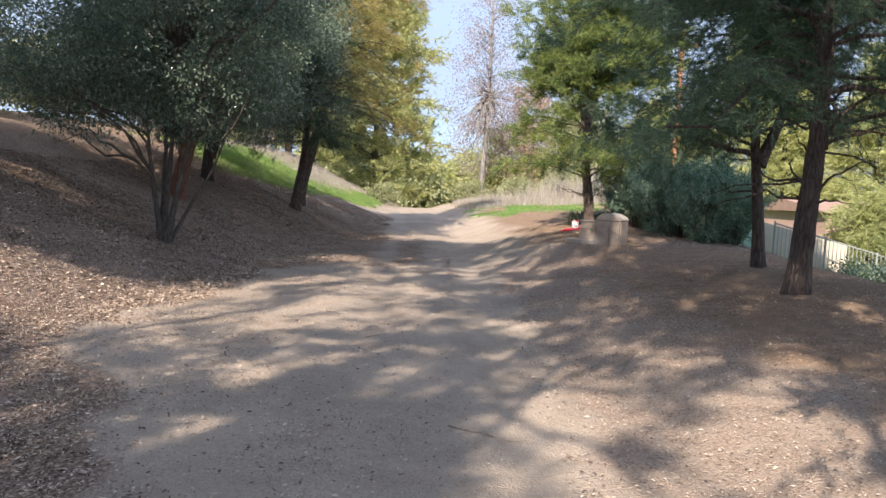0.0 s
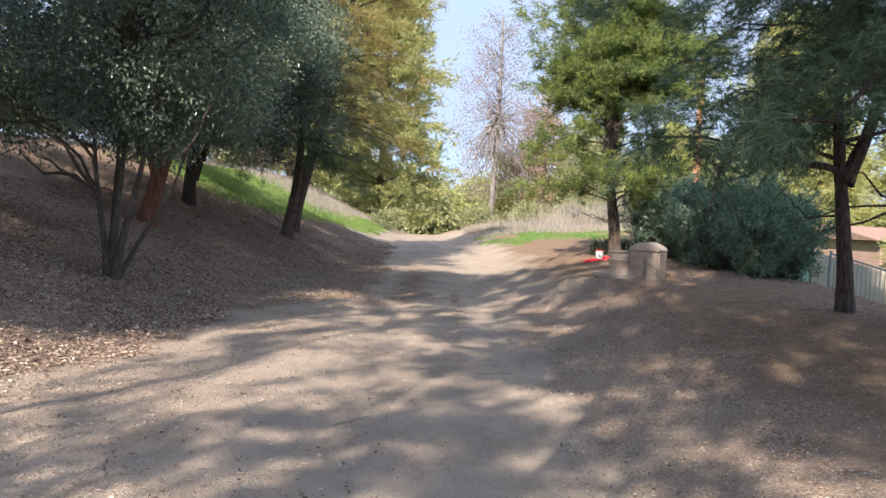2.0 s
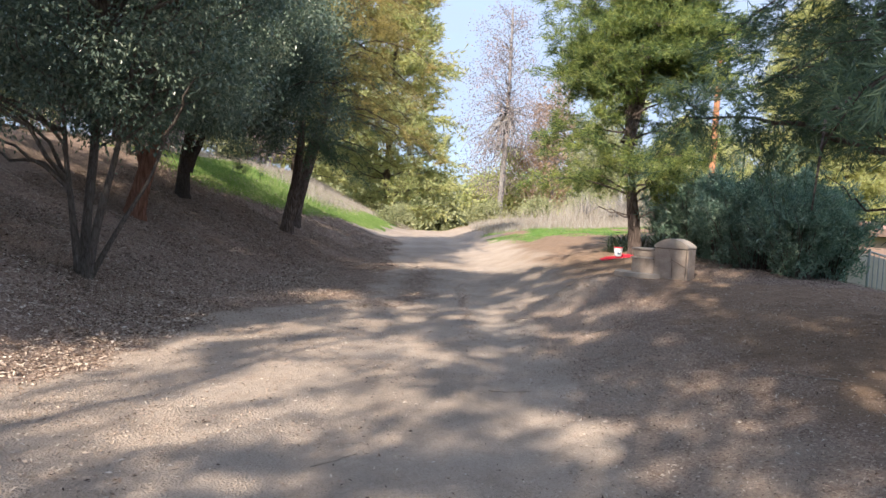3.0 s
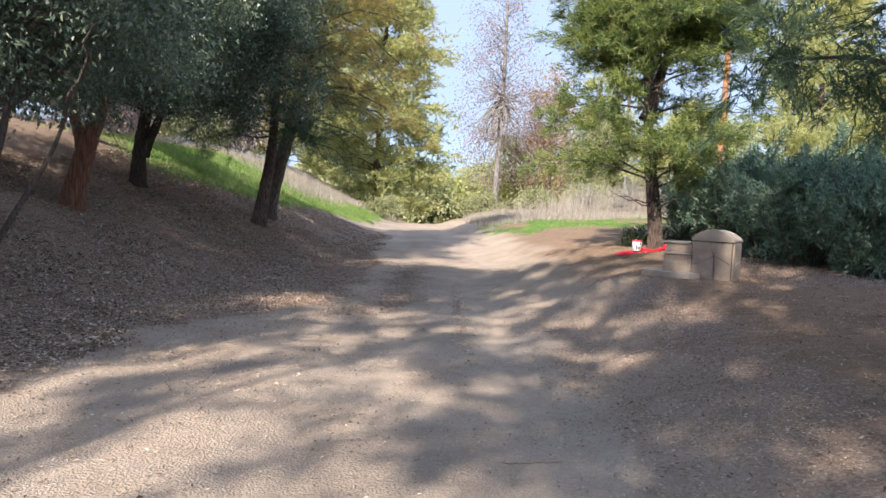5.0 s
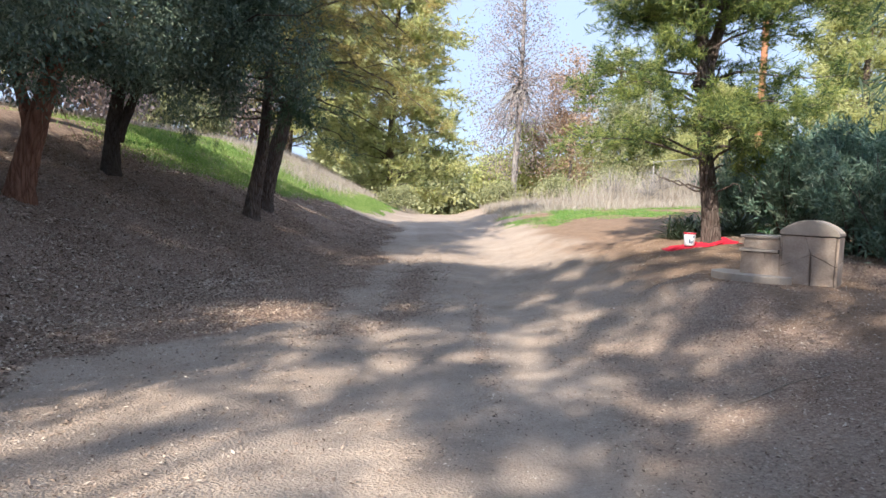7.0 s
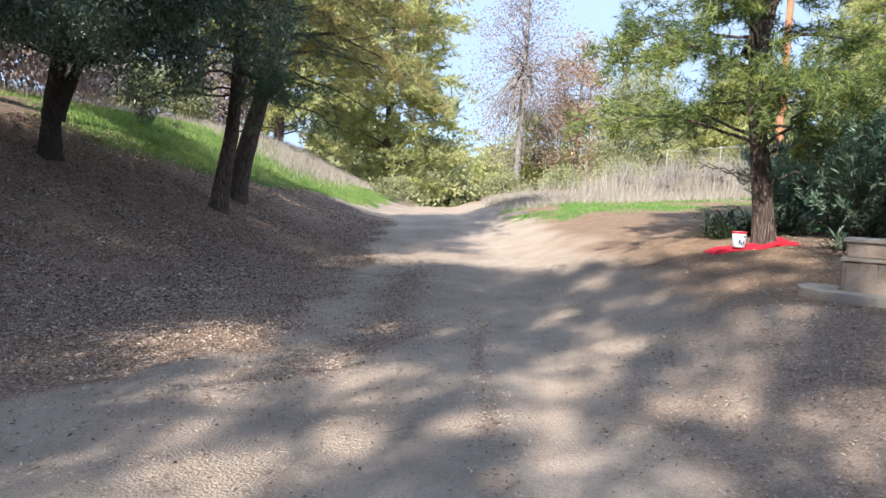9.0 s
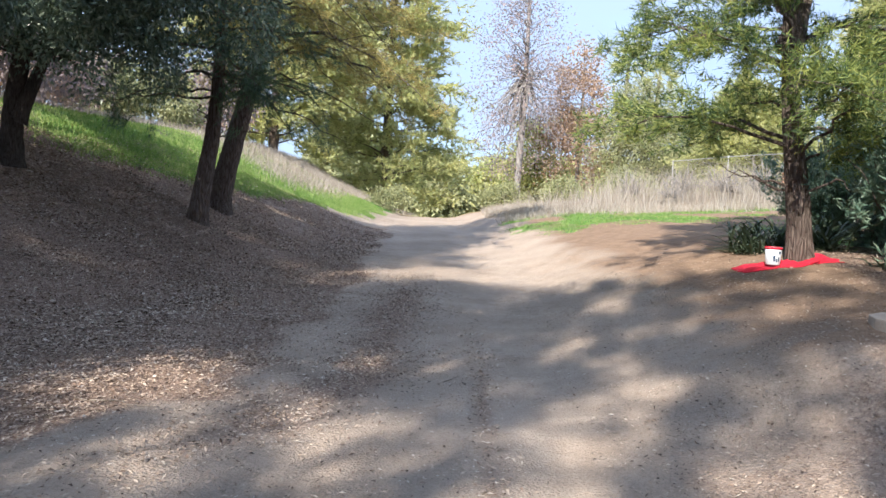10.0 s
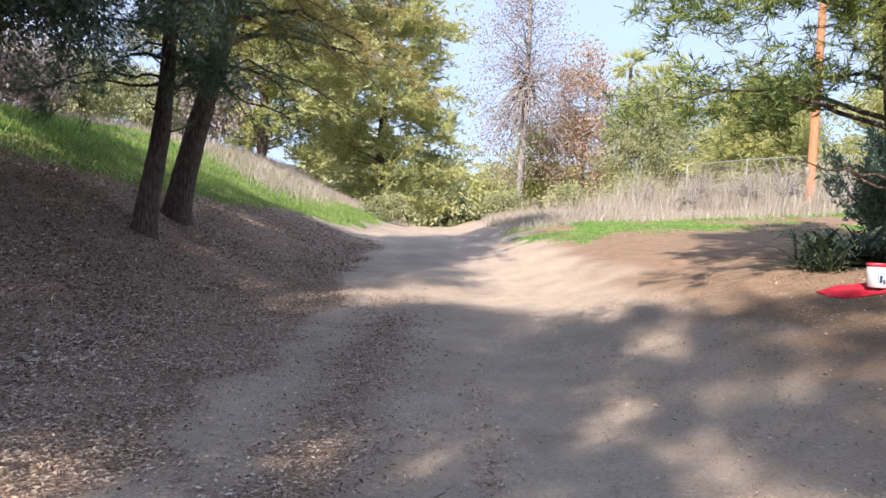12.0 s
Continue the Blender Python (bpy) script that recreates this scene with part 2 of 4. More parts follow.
IRON = plain_material("painted_iron", [(0.3, (0.3, 0.31, 0.31)), (0.7, (0.42, 0.42, 0.42))], 9.0, 0.5, 0.05, 0.3)
GALVANISED = plain_material("galvanised_steel", [(0.3, (0.36, 0.37, 0.38)), (0.7, (0.5, 0.5, 0.5))], 9.0, 0.45, 0.05, 0.7)
TAN_WALL = plain_material("tan_stucco", [(0.3, (0.5, 0.43, 0.34)), (0.7, (0.62, 0.55, 0.45))], 3.0, 0.95, 0.3)
MINT_PAINT = plain_material("mint_paint", [(0.3, (0.36, 0.5, 0.42)), (0.7, (0.45, 0.58, 0.5))], 3.0, 0.7, 0.1)
PINK_WALL = plain_material("terracotta_stucco", [(0.3, (0.46, 0.3, 0.26)), (0.7, (0.58, 0.4, 0.35))], 2.0, 0.95, 0.3)
ROOF_TILE = plain_material("clay_tile", [(0.3, (0.3, 0.19, 0.15)), (0.7, (0.42, 0.29, 0.24))], 6.0, 0.9, 0.4)
STICK_WOOD = plain_material("weathered_stick", [(0.3, (0.2, 0.16, 0.13)), (0.7, (0.42, 0.36, 0.3))], 20.0, 0.9, 0.4)

# ---- mesh helpers ----


def mesh_of(name, verts, faces, material, smooth=False):
    """A mesh from an array of places and an array of faces with a fixed number of corners."""
    verts, faces = np.asarray(verts, np.float32), np.asarray(faces, np.int32)
    me = bpy.data.meshes.new(name)
    n, c = faces.shape
    me.vertices.add(len(verts))
    me.vertices.foreach_set("co", verts.ravel())
    me.loops.add(n * c)
    me.loops.foreach_set("vertex_index", faces.ravel())
    me.polygons.add(n)
    me.polygons.foreach_set("loop_start", np.arange(0, n * c, c, dtype=np.int32))
    me.polygons.foreach_set("use_smooth", np.full(n, smooth))
    me.update(calc_edges=True)
    me.materials.append(material)
    return me


def child(name, me, parent, label=""):
    ob = new(name, me)
    ob.parent = parent
    return tagged(ob, label)


def part(name, bm, material, parent=None, label="", smooth=False):
    """Links a bmesh as one mesh object under a thing or a part."""
    me = bpy.data.meshes.new(name)
    bm.normal_update()
    bm.to_mesh(me)
    bm.free()
    me.materials.append(material)
    if smooth:
        me.polygons.foreach_set("use_smooth", np.full(len(me.polygons), True))
    return child(name, me, parent, label)


def thing(name, at, label, category, group=""):
    ob = new(name)
    ob.location = at
    return tagged(ob, label, category, group)


def tube(points, radii, sides=8, seed=0, rough=0.0, squash=0.0):
    """Rings of a tapered, slightly lumpy limb along a line: places and quads."""
    rng = np.random.default_rng(seed)
    p = np.asarray(points, float)
    t = np.gradient(p, axis=0)
    t /= np.linalg.norm(t, axis=1)[:, None] + 1e-9
    ref = np.array([1.0, 0.13, 0.07]) if abs(t[:, 0]).mean() < 0.8 else np.array([0.1, 1.0, 0.1])
    a = np.cross(t, ref)
    a /= np.linalg.norm(a, axis=1)[:, None] + 1e-9
    b = np.cross(t, a)
    ang = np.linspace(0, 2 * np.pi, sides, endpoint=False)
    lump = 1 + rough * rng.normal(size=(len(p), sides)) + squash * np.cos(3 * ang + seed)[None]
    r = np.asarray(radii, float)[:, None] * lump
    v = p[:, None] + r[..., None] * (np.cos(ang)[None, :, None] * a[:, None] + np.sin(ang)[None, :, None] * b[:, None])
    n = len(p)
    i, j = np.meshgrid(np.arange(n - 1), np.arange(sides), indexing="ij")
    k = (j + 1) % sides
    f = np.stack([i * sides + j, i * sides + k, (i + 1) * sides + k, (i + 1) * sides + j], -1).reshape(-1, 4)
    return v.reshape(-1, 3), f


def joined(pieces):
    vs, fs, n = [], [], 0
    for v, f in pieces:
        vs.append(v)
        fs.append(f + n)
        n += len(v)
    return np.concatenate(vs), np.concatenate(fs)


def unit(v):
    return v / (np.linalg.norm(v, axis=-1, keepdims=True) + 1e-9)


def kites(c, d, length, width, rng):
    """Leaves as bent kites: root c, way d."""
    n = len(c)
    s = unit(np.cross(d, rng.normal(size=(n, 3)))) * (np.broadcast_to(width, n)[:, None] * 0.5)
    l = np.broadcast_to(length, n)[:, None]
    up = unit(np.cross(s, d)) * l * 0.06
    v = np.stack([c, c + d * l * 0.42 + s + up, c + d * l, c + d * l * 0.42 - s + up], 1).reshape(-1, 3)
    return v, np.arange(4 * n).reshape(n, 4)


def spikes(c, d, length, width, rng):
    """Needles and blades as thin triangles."""
    n = len(c)
    s = unit(np.cross(d, rng.normal(size=(n, 3)))) * (np.broadcast_to(width, n)[:, None] * 0.5)
    v = np.stack([c - s, c + s, c + d * np.broadcast_to(length, n)[:, None]], 1).reshape(-1, 3)
    return v, np.arange(3 * n).reshape(n, 3)


def lattice(x, y, seed):
    h = np.sin(x * 127.1 + y * 311.7 + seed * 74.7) * 43758.5453
    return h - np.floor(h)


def wave(x, y, size, seed=0):
    """Smooth value noise from -1 to 1 with lumps of that size."""
    x, y = np.asarray(x, float) / size, np.asarray(y, float) / size
    i, j = np.floor(x), np.floor(y)
    u, v = x - i, y - j
    u, v = u * u * (3 - 2 * u), v * v * (3 - 2 * v)
    a = lattice(i, j, seed) * (1 - u) + lattice(i + 1, j, seed) * u
    b = lattice(i, j + 1, seed) * (1 - u) + lattice(i + 1, j + 1, seed) * u
    return 2 * (a * (1 - v) + b * v) - 1


def step(a, b, x):
    t = np.clip((np.asarray(x, float) - a) / (b - a), 0, 1)
    return t * t * (3 - 2 * t)


# ---- the lie of the land ----


def track_x(y):
    return np.interp(y, [0, 15, 25, 40, 52, 80], [-0.1, -0.2, -0.45, -1.5, -2.6, -5.0])


def left_of(x, y):
    return -x - np.interp(y, [0, 12, 14, 17, 20, 26, 30, 45, 60], [4.4, 4.4, 4.6, 5.0, 4.9, 3.9, 3.7, 3.9, 4.6])


def right_of(x, y):
    return x - np.interp(y, [0, 10, 20, 26, 32, 45, 60], [1.6, 1.3, 1.0, 1.0, 0.6, -0.6, -1.5])


def height(x, y):
    x, y = np.asarray(x, float), np.asarray(y, float)
    z = np.interp(y, [-200, -20, 0, 8, 20, 25, 30, 40, 48, 60, 90, 200], [-2.0, -0.3, -0.12, -0.18, -0.18, -0.08, 0.1, 0.42, 0.55, 0.4, -1.5, -3])
    u = left_of(x, y)
    z = z + np.interp(u, [-0.6, 0, 0.8, 3, 6.5, 12, 60, 300], [0, 0.08, 0.4, 1.33, 3.05, 3.8, 5, 7]) * np.interp(y, [60, 120], [1, 0.3])
    v = right_of(x, y)
    near = np.interp(v, [-0.3, 0.4, 1.4, 2, 2.8, 3.4, 4.5, 6, 8, 12, 40, 300], [0, 0.1, 0.44, 0.57, 0.74, 0.82, 0.9, 0.85, 0.35, -0.8, -1.5, -3])
    far = np.interp(v, [-0.3, 0.4, 1.4, 2, 2.8, 3.4, 4.5, 9, 16, 40, 300], [0, 0.1, 0.44, 0.55, 0.7, 0.8, 0.9, 1.2, 1.9, 2.6, 3])
    s = step(22, 33, y - np.interp(x, [6, 12, 14, 17], [0, 4, 5, 11]))
    near = near * np.interp(y, [8, 14, 17, 21, 26, 30], [0.72, 0.8, 1.0, 1.12, 1.1, 1.0])
    z = z + near * (1 - s) + far * s * np.interp(y, [60, 120], [1, 0.4])
    off = x - track_x(y)
    z = z - 0.035 * (np.exp(-((off - 0.75) / 0.28) ** 2) + np.exp(-((off + 0.85) / 0.28) ** 2))
    rough = step(0.8, 3.0, abs(off))
    pad = 1 - step(0.75, 1.7, np.hypot((x - 3.65) * 0.9, y - 16.95))
    z = z + pad * (0.555 - z)
    z = z + 0.045 * step(0.5, 1.8, u) * (1 - step(24, 28, y)) * (wave(x, y, 0.62, 8) + 0.6 * wave(x, y, 0.3, 9))
    return z + 0.05 * rough * (1 - pad) * wave(x, y, 1.7, 3) + 0.02 * wave(x, y, 0.55, 5) + 0.008 * wave(x, y, 0.17, 6)


def at(x, y, sink=0.0):
    return (x, y, float(height(x, y)) - sink)


def cover(x, y):
    """How far each kind of ground cover holds at a place: litter, clay, turf, straw."""
    off = x - track_x(y)
    u, v = left_of(x, y), right_of(x, y)
    ragged = 0.35 * wave(x, y, 0.9, 11) + 0.2 * wave(x, y, 0.3, 12)
    edge = np.interp(y, [0, 4, 5.8, 7, 9, 10.5, 12.8, 14, 15.2, 17, 18, 22, 29, 36, 45], [-1.5, -1.7, -2.8, -3.9, -3.8, -3.3, -3.7, -3.5, -3.0, -2.1, -1.85, -1.95, -2.3, -2.8, -3.6])
    litter = step(-0.35, 0.35, edge - x + 0.9 * ragged) * (1 - step(34, 40, y))
    rut_l = np.exp(-((x - edge - 0.38 + 0.1 * ragged) / 0.22) ** 2) * step(15, 17, y)
    rut_r = np.exp(-((off - 0.95 + 0.1 * ragged) / 0.3) ** 2) * step(2, 6, y)
    strip = np.exp(-((x - edge - 0.98 + 0.3 * ragged) / 0.46) ** 2) * step(14.5, 17, y) * (1 - step(22, 28, y))
    strip = np.maximum(strip, 0.7 * np.exp(-((off - 0.42 + 0.1 * ragged) / 0.14) ** 2) * step(13, 14.5, y) * (1 - step(19, 22, y)))
    litter = np.maximum(litter, 0.62 * strip + 0.6 * ragged * strip)
    litter = np.maximum(litter, 0.1 * step(-0.2, 0.8, -x + ragged) * (1 - step(18, 22, y)) * (1 - rut_l))
    litter = np.maximum(litter, (0.5 * step(0.9, 1.35, x + 0.5 * ragged) + 0.15 * step(1.8, 3.4, off + ragged) * step(5.5, 8.0, y)) * (1 - 0.75 * step(2.7, 3.6, x + ragged)) * (1 - step(15.5, 18, y + ragged)))
    litter = np.maximum(litter, 0.8 * step(4.4, 5.2, off + 0.5 * ragged) * step(15, 16, y) * (1 - step(22, 25, y)))
    clay = np.maximum(0.3 - 0.35 * np.maximum(rut_l, rut_r), 0.85 * step(0.0, 2.6, v + ragged))
    turf_l = step(25, 29, y + ragged) * step(-0.5, 0.5, u - np.interp(y, [24, 27, 32, 36, 39.5, 50], [5.0, 4.2, 2.8, 2.2, 0.6, 0.3]) + ragged) * (1 - 0.7 * step(5.2, 7.5, u + 2 * ragged))
    turf_l = turf_l * (1 - 0.8 * step(34, 44, y) * step(1.0, 2.5, u))
    turf_r = step(31, 32.5, y + 1.5 * ragged - 0.15 * (x - 4)) * step(0.7, 1.5, v + ragged) * (1 - step(37, 40, y + ragged))
    turf_r = turf_r * np.clip(0.33 + 0.9 * wave(x, y, 1.3, 31) + 0.4 * wave(x, y, 0.4, 32), 0, 1)
    turf = np.maximum(np.maximum(turf_l, turf_r), 0.75 * step(5.6, 7.2, v + ragged) * (1 - step(30, 33, y)) * step(4, 8, y))
    straw = np.maximum(0.6 * step(6.5, 8.0, u + ragged) * step(24, 30, y), step(34, 42, y) * step(1.4, 3.2, u + 2 * ragged))
    straw = np.maximum(straw, step(36, 39, y + ragged) * step(1.0, 2.0, v + ragged))
    straw = np.maximum(straw, step(50, 65, y))
    return litter, clay, turf, straw


def grown(start, stop, first, growth):
    out, p, s = [], start, first
    while p < stop:
        out.append(p)
        p += s
        s *= growth
    return out + [stop]


def build_ground():
    gx = sorted([-v for v in grown(11, 1600, 0.2, 1.18)] + list(np.arange(-10.9, 8.95, 0.13)) + grown(9, 1600, 0.2, 1.18))
    gy = sorted([-v for v in grown(1, 1600, 0.25, 1.22)] + list(np.arange(-0.9, 34, 0.14)) + grown(34.05, 2600, 0.25, 1.06))
    x, y = np.meshgrid(gx, gy, indexing="ij")
    x, y = x.ravel(), y.ravel()
    verts = np.stack([x, y, height(x, y)], 1)
    nx, ny = len(gx), len(gy)
    i, j = np.meshgrid(np.arange(nx - 1), np.arange(ny - 1), indexing="ij")
    f = np.stack([i * ny + j, (i + 1) * ny + j, (i + 1) * ny + j + 1, i * ny + j + 1], -1).reshape(-1, 4)
    me = mesh_of("ground", verts, f, EARTH, True)
    for name, values in zip(("litter", "clay", "turf", "straw"), cover(x, y)):
        a = me.attributes.new(name, "FLOAT", "POINT")
        a.data.foreach_set("value", np.asarray(values, np.float32))
    tagged(new("ground", me), "dusty brown dirt track between a leaf-strewn bank and grassy slopes", "ground", kind="structure")


build_ground()

# ---- trees ----


def bent(a, b, sag, n, rng, wobble=0.05):
    """A line from a to b that bows by sag upwards and wanders a little."""
    a, b = np.asarray(a, float), np.asarray(b, float)
    t = np.linspace(0, 1, n)[:, None]
    p = a + (b - a) * t
    p[:, 2] += sag * 4 * (t * (1 - t))[:, 0]
    w = np.cumsum(rng.normal(size=(n, 3)), axis=0) * wobble * np.linalg.norm(b - a) / n
    w -= w[0]
    return p + w


def stem(parent, points, radii, bark, seed, name="trunk", flare=True, sides=14, label=""):
    """One trunk: a smooth curve through the points, with a root flare at the foot."""
    p, r = np.asarray(points, float), np.asarray(radii, float)
    s = np.linspace(0, len(p) - 1, 26)
    k = np.arange(len(p))
    q = np.stack([np.interp(s, k, p[:, i]) for i in range(3)], 1)
    for _ in range(3):
        q[1:-1] = (q[:-2] + 2 * q[1:-1] + q[2:]) / 4
    rr = np.interp(s, k, r)
    d = np.linalg.norm(q - q[0], axis=1)
    if flare:
        rr = rr * (1 + 0.35 * np.exp(-d / 0.2))
    v, f = tube(q, rr, sides, seed, 0.035, 0.06)
    child(name, mesh_of(name, v, f, bark, True), parent, label)
    return q, rr


def along(q, h):
    """The place on a stem at the height h above its foot."""
    z = q[:, 2] - q[0, 2]
    return np.array([np.interp(h, z, q[:, i]) for i in range(3)])


def put_limbs(t, limbs, bark, near):
    """Each limb of a near tree is a part; those of far trees are joined."""
    if near:
        for v, f in limbs:
            child("limb", mesh_of("limb", v, f, bark, True), t)
    else:
        v, f = joined(limbs)
        tagged(child("limb", mesh_of("limb", v, f, bark, True), t), kind="stuff")


def pine(name, base, label, H, h0, reach, trunk_r, stems, seed, bark, leaf, branches=70, shoots=9, needles=14,
         long=0.14, wide=0.011, droop=0.5, clumps=9, group="", bare=6, top=0.25, spread=1.0, near=True, cone=0.75, extra=(), shy=0.0, tuft=0.11, leafy=()):
    """A pine: stems, whorled limbs that sag at the tips, and tufts of needles along them."""
    rng = np.random.default_rng(seed)
    t = thing(name, base, label, "tree", group)
    lines = []
    for k, pts in enumerate(stems):
        n = len(pts)
        q, rr = stem(t, pts, trunk_r * (1 - 0.12 * k) * (1.02 - np.arange(n) / (n - 1)) ** 0.65, bark, seed + k)
        lines.append((q, rr))
    limbs, roots, ways, twigs = [], [], [], []
    for b in range(branches):
        q, rr = lines[b % len(lines)]
        tall = q[-1, 2] - q[0, 2]
        f = ((b + rng.uniform(0, 1)) / branches)
        h = h0 + (tall * 0.99 - h0) * f
        a = along(q, h)
        az = b * 2.399 + rng.normal(0, 0.35)
        prof = reach * (1 - f) ** cone * (0.55 + 0.45 * min(1, f * 5 + 0.5)) + top
        L = prof * rng.uniform(0.7, 1.15) * (1 - shy * max(0.0, math.sin(az)))
        rise = L * rng.uniform(-0.12, 0.42) - droop * L * 0.35 * (1 - f)
        e = a + np.array([math.cos(az) * L, math.sin(az) * L, rise])
        line = bent(a, e, L * 0.08 * (1 + droop), 9, rng, 0.25)
        r0 = 0.009 + 0.010 * L
        limbs.append(tube(line, np.linspace(r0, 0.004, 9), 5, b))
        side = np.array([-math.sin(az), math.cos(az), 0])
        for c in range(clumps):
            g = 0.22 + 0.8 * (c + rng.uniform(0, 1)) / clumps
            p = np.array([np.interp(min(g, 1), np.linspace(0, 1, 9), line[:, i]) for i in range(3)])
            sw = rng.normal(0, 0.38) * L * spread * (1.15 - 0.5 * g)
            sw = float(np.clip(sw, -1.0, 1.0)) if near else sw
            tip = p + side * sw + np.array([math.cos(az), math.sin(az), 0]) * abs(sw) * 0.6 + np.array([0, 0, rng.normal(-0.16 * droop, 0.24 if near else 0.36)])
            twigs.append(tube(bent(p, tip, 0.03, 4, rng, 0.2), [0.006, 0.005, 0.004, 0.002], 3, c))
            o = tip + (p - tip) * rng.uniform(-0.1, 0.8, (shoots, 1)) + rng.normal(0, tuft, (shoots, 3))
            w = unit(np.array([math.cos(az), math.sin(az), -0.35 * droop + 0.15])[None] * 0.8 + rng.normal(0, 0.55, (shoots, 3)))
            roots.append(o)
            ways.append(w)
    for b in range(bare):
        q, rr = lines[b % len(lines)]
        a = along(q, h0 * rng.uniform(0.55, 1.05))
        az, L = rng.uniform(0, 6.28), rng.uniform(0.5, 1.6)
        line = bent(a, a + np.array([math.cos(az) * L, math.sin(az) * L, rng.uniform(-0.2, 0.5) * L]), 0.05, 7, rng, 0.4)
        v, f = tube(line, np.linspace(0.022, 0.004, 7), 5, b)
        child("branch", mesh_of("branch", v, f, bark, True), t, "bare dead branch")
    for k, (a, e, r) in enumerate(extra):
        line = bent(a, e, 0.04, 10, rng, 0.3)
        v, f = tube(line, np.linspace(r, 0.005, 10), 6, k)
        child("branch", mesh_of("branch", v, f, bark, True), t, "long bare branch")
        for c in range(7):
            p = line[3 + c]
            o = p + np.array([rng.uniform(0.1, 0.35), rng.normal(0, 0.25), rng.uniform(-0.5, -0.15)])
            twigs.append(tube(bent(p, o, 0.05, 5, rng, 0.4), [0.006, 0.005, 0.004, 0.003, 0.002], 3, c))
    for k, (a, e, r) in enumerate(leafy):
        line = bent(a, e, 0.15, 12, rng, 0.25)
        v, f = tube(line, np.linspace(r, 0.006, 12), 7, k)
        child("branch", mesh_of("branch", v, f, bark, True), t, "long overhanging branch")
        for c in range(18):
            p = line[rng.integers(3, 12)]
            tip = p + rng.normal(0, 0.28, 3) + np.array([0, 0, -0.1])
            twigs.append(tube(bent(p, tip, 0.03, 4, rng, 0.2), [0.007, 0.006, 0.004, 0.002], 3, c))
            roots.append(tip + (p - tip) * rng.uniform(-0.1, 0.8, (shoots, 1)) + rng.normal(0, tuft, (shoots, 3)))
            ways.append(unit((tip - p)[None] + rng.normal(0, 0.4, (shoots, 3))))
    put_limbs(t, limbs, bark, near)
    v, f = joined(twigs)
    tagged(child("twig", mesh_of("twig", v, f, bark, True), t), kind="stuff")
    o, w = np.concatenate(roots), np.concatenate(ways)
    o = np.repeat(o, needles, 0) + np.repeat(w, needles, 0) * rng.uniform(-1.0, 1.0, (len(o) * needles, 1)) * long
    d = unit(np.repeat(w, needles, 0) + rng.normal(0, 0.42, o.shape) + np.array([0, 0, -0.12 * droop]))
    v, f = spikes(o, d, long * rng.uniform(0.6, 1.2, len(o)), wide, rng)
    child("crown", mesh_of("crown", v, f, leaf), t)
    return t


def broadleaf(name, base, label, stems, blobs, seed, bark, leaf, n_clumps=160, per=260, size=(0.085, 0.032), clump_r=0.42, hang=0.5, group="", radii=None, limb_share=0.4, near=True):
    """A broad-leaved tree: stems, limbs into the crown, and leaves in clumps that fill lumpy masses."""
    rng = np.random.default_rng(seed)
    t = thing(name, base, label, "tree", group)
    lines = []
    for k, pts in enumerate(stems):
        r = (radii or [0.12])[k % len(radii or [0.12])]
        n = len(pts)
        lines.append(stem(t, pts, np.interp(np.arange(n), [0, n - 1], [r, r * 0.3]), bark, seed + k, sides=12)[0])
    vol = np.array([b[3] * b[4] * b[5] for b in blobs]) ** 0.8
    pick = rng.choice(len(blobs), n_clumps, p=vol / vol.sum())
    bl = np.array(blobs, float)[pick]
    way = unit(rng.normal(size=(n_clumps, 3)))
    c = bl[:, :3] + way * bl[:, 3:6] * (rng.uniform(0.25, 1, (n_clumps, 1)) ** 0.5)
    limbs = []
    for i in range(int(n_clumps * limb_share)):
        best = min(lines, key=lambda l: np.linalg.norm(l[-6] - c[i]))
        rise = c[i][2] - 0.6 * np.linalg.norm((best[12] - c[i])[:2]) - 0.3
        a = best[int(np.clip(np.searchsorted(best[:, 2], rise), 13, 24))]
        L = np.linalg.norm(c[i] - a)
        limbs.append(tube(bent(a, c[i], 0.08 * L, 8, rng, 0.35), np.linspace(0.012 + 0.009 * L, 0.004, 8), 5, i))
    put_limbs(t, limbs, bark, near)
    cc = np.repeat(c, per, 0)
    o = cc + rng.normal(0, clump_r * 0.55, cc.shape) * np.array([1, 1, 0.8])
    d = unit(unit(o - cc) * 0.6 + rng.normal(0, 0.55, o.shape) + np.array([0, 0, -hang]))
    s = rng.uniform(0.65, 1.25, len(o))
    v, f = kites(o, d, size[0] * s, size[1] * s, rng)
    child("crown", mesh_of("crown", v, f, leaf), t)
    return t


def upright(H, lean=(0, 0), curve=(0, 0), n=6):
    return [(lean[0] * k / (n - 1) + curve[0] * math.sin(3.14 * k / (n - 1)), lean[1] * k / (n - 1) + curve[1] * math.sin(3.14 * k / (n - 1)), -0.08 + H * k / (n - 1)) for k in range(n)]


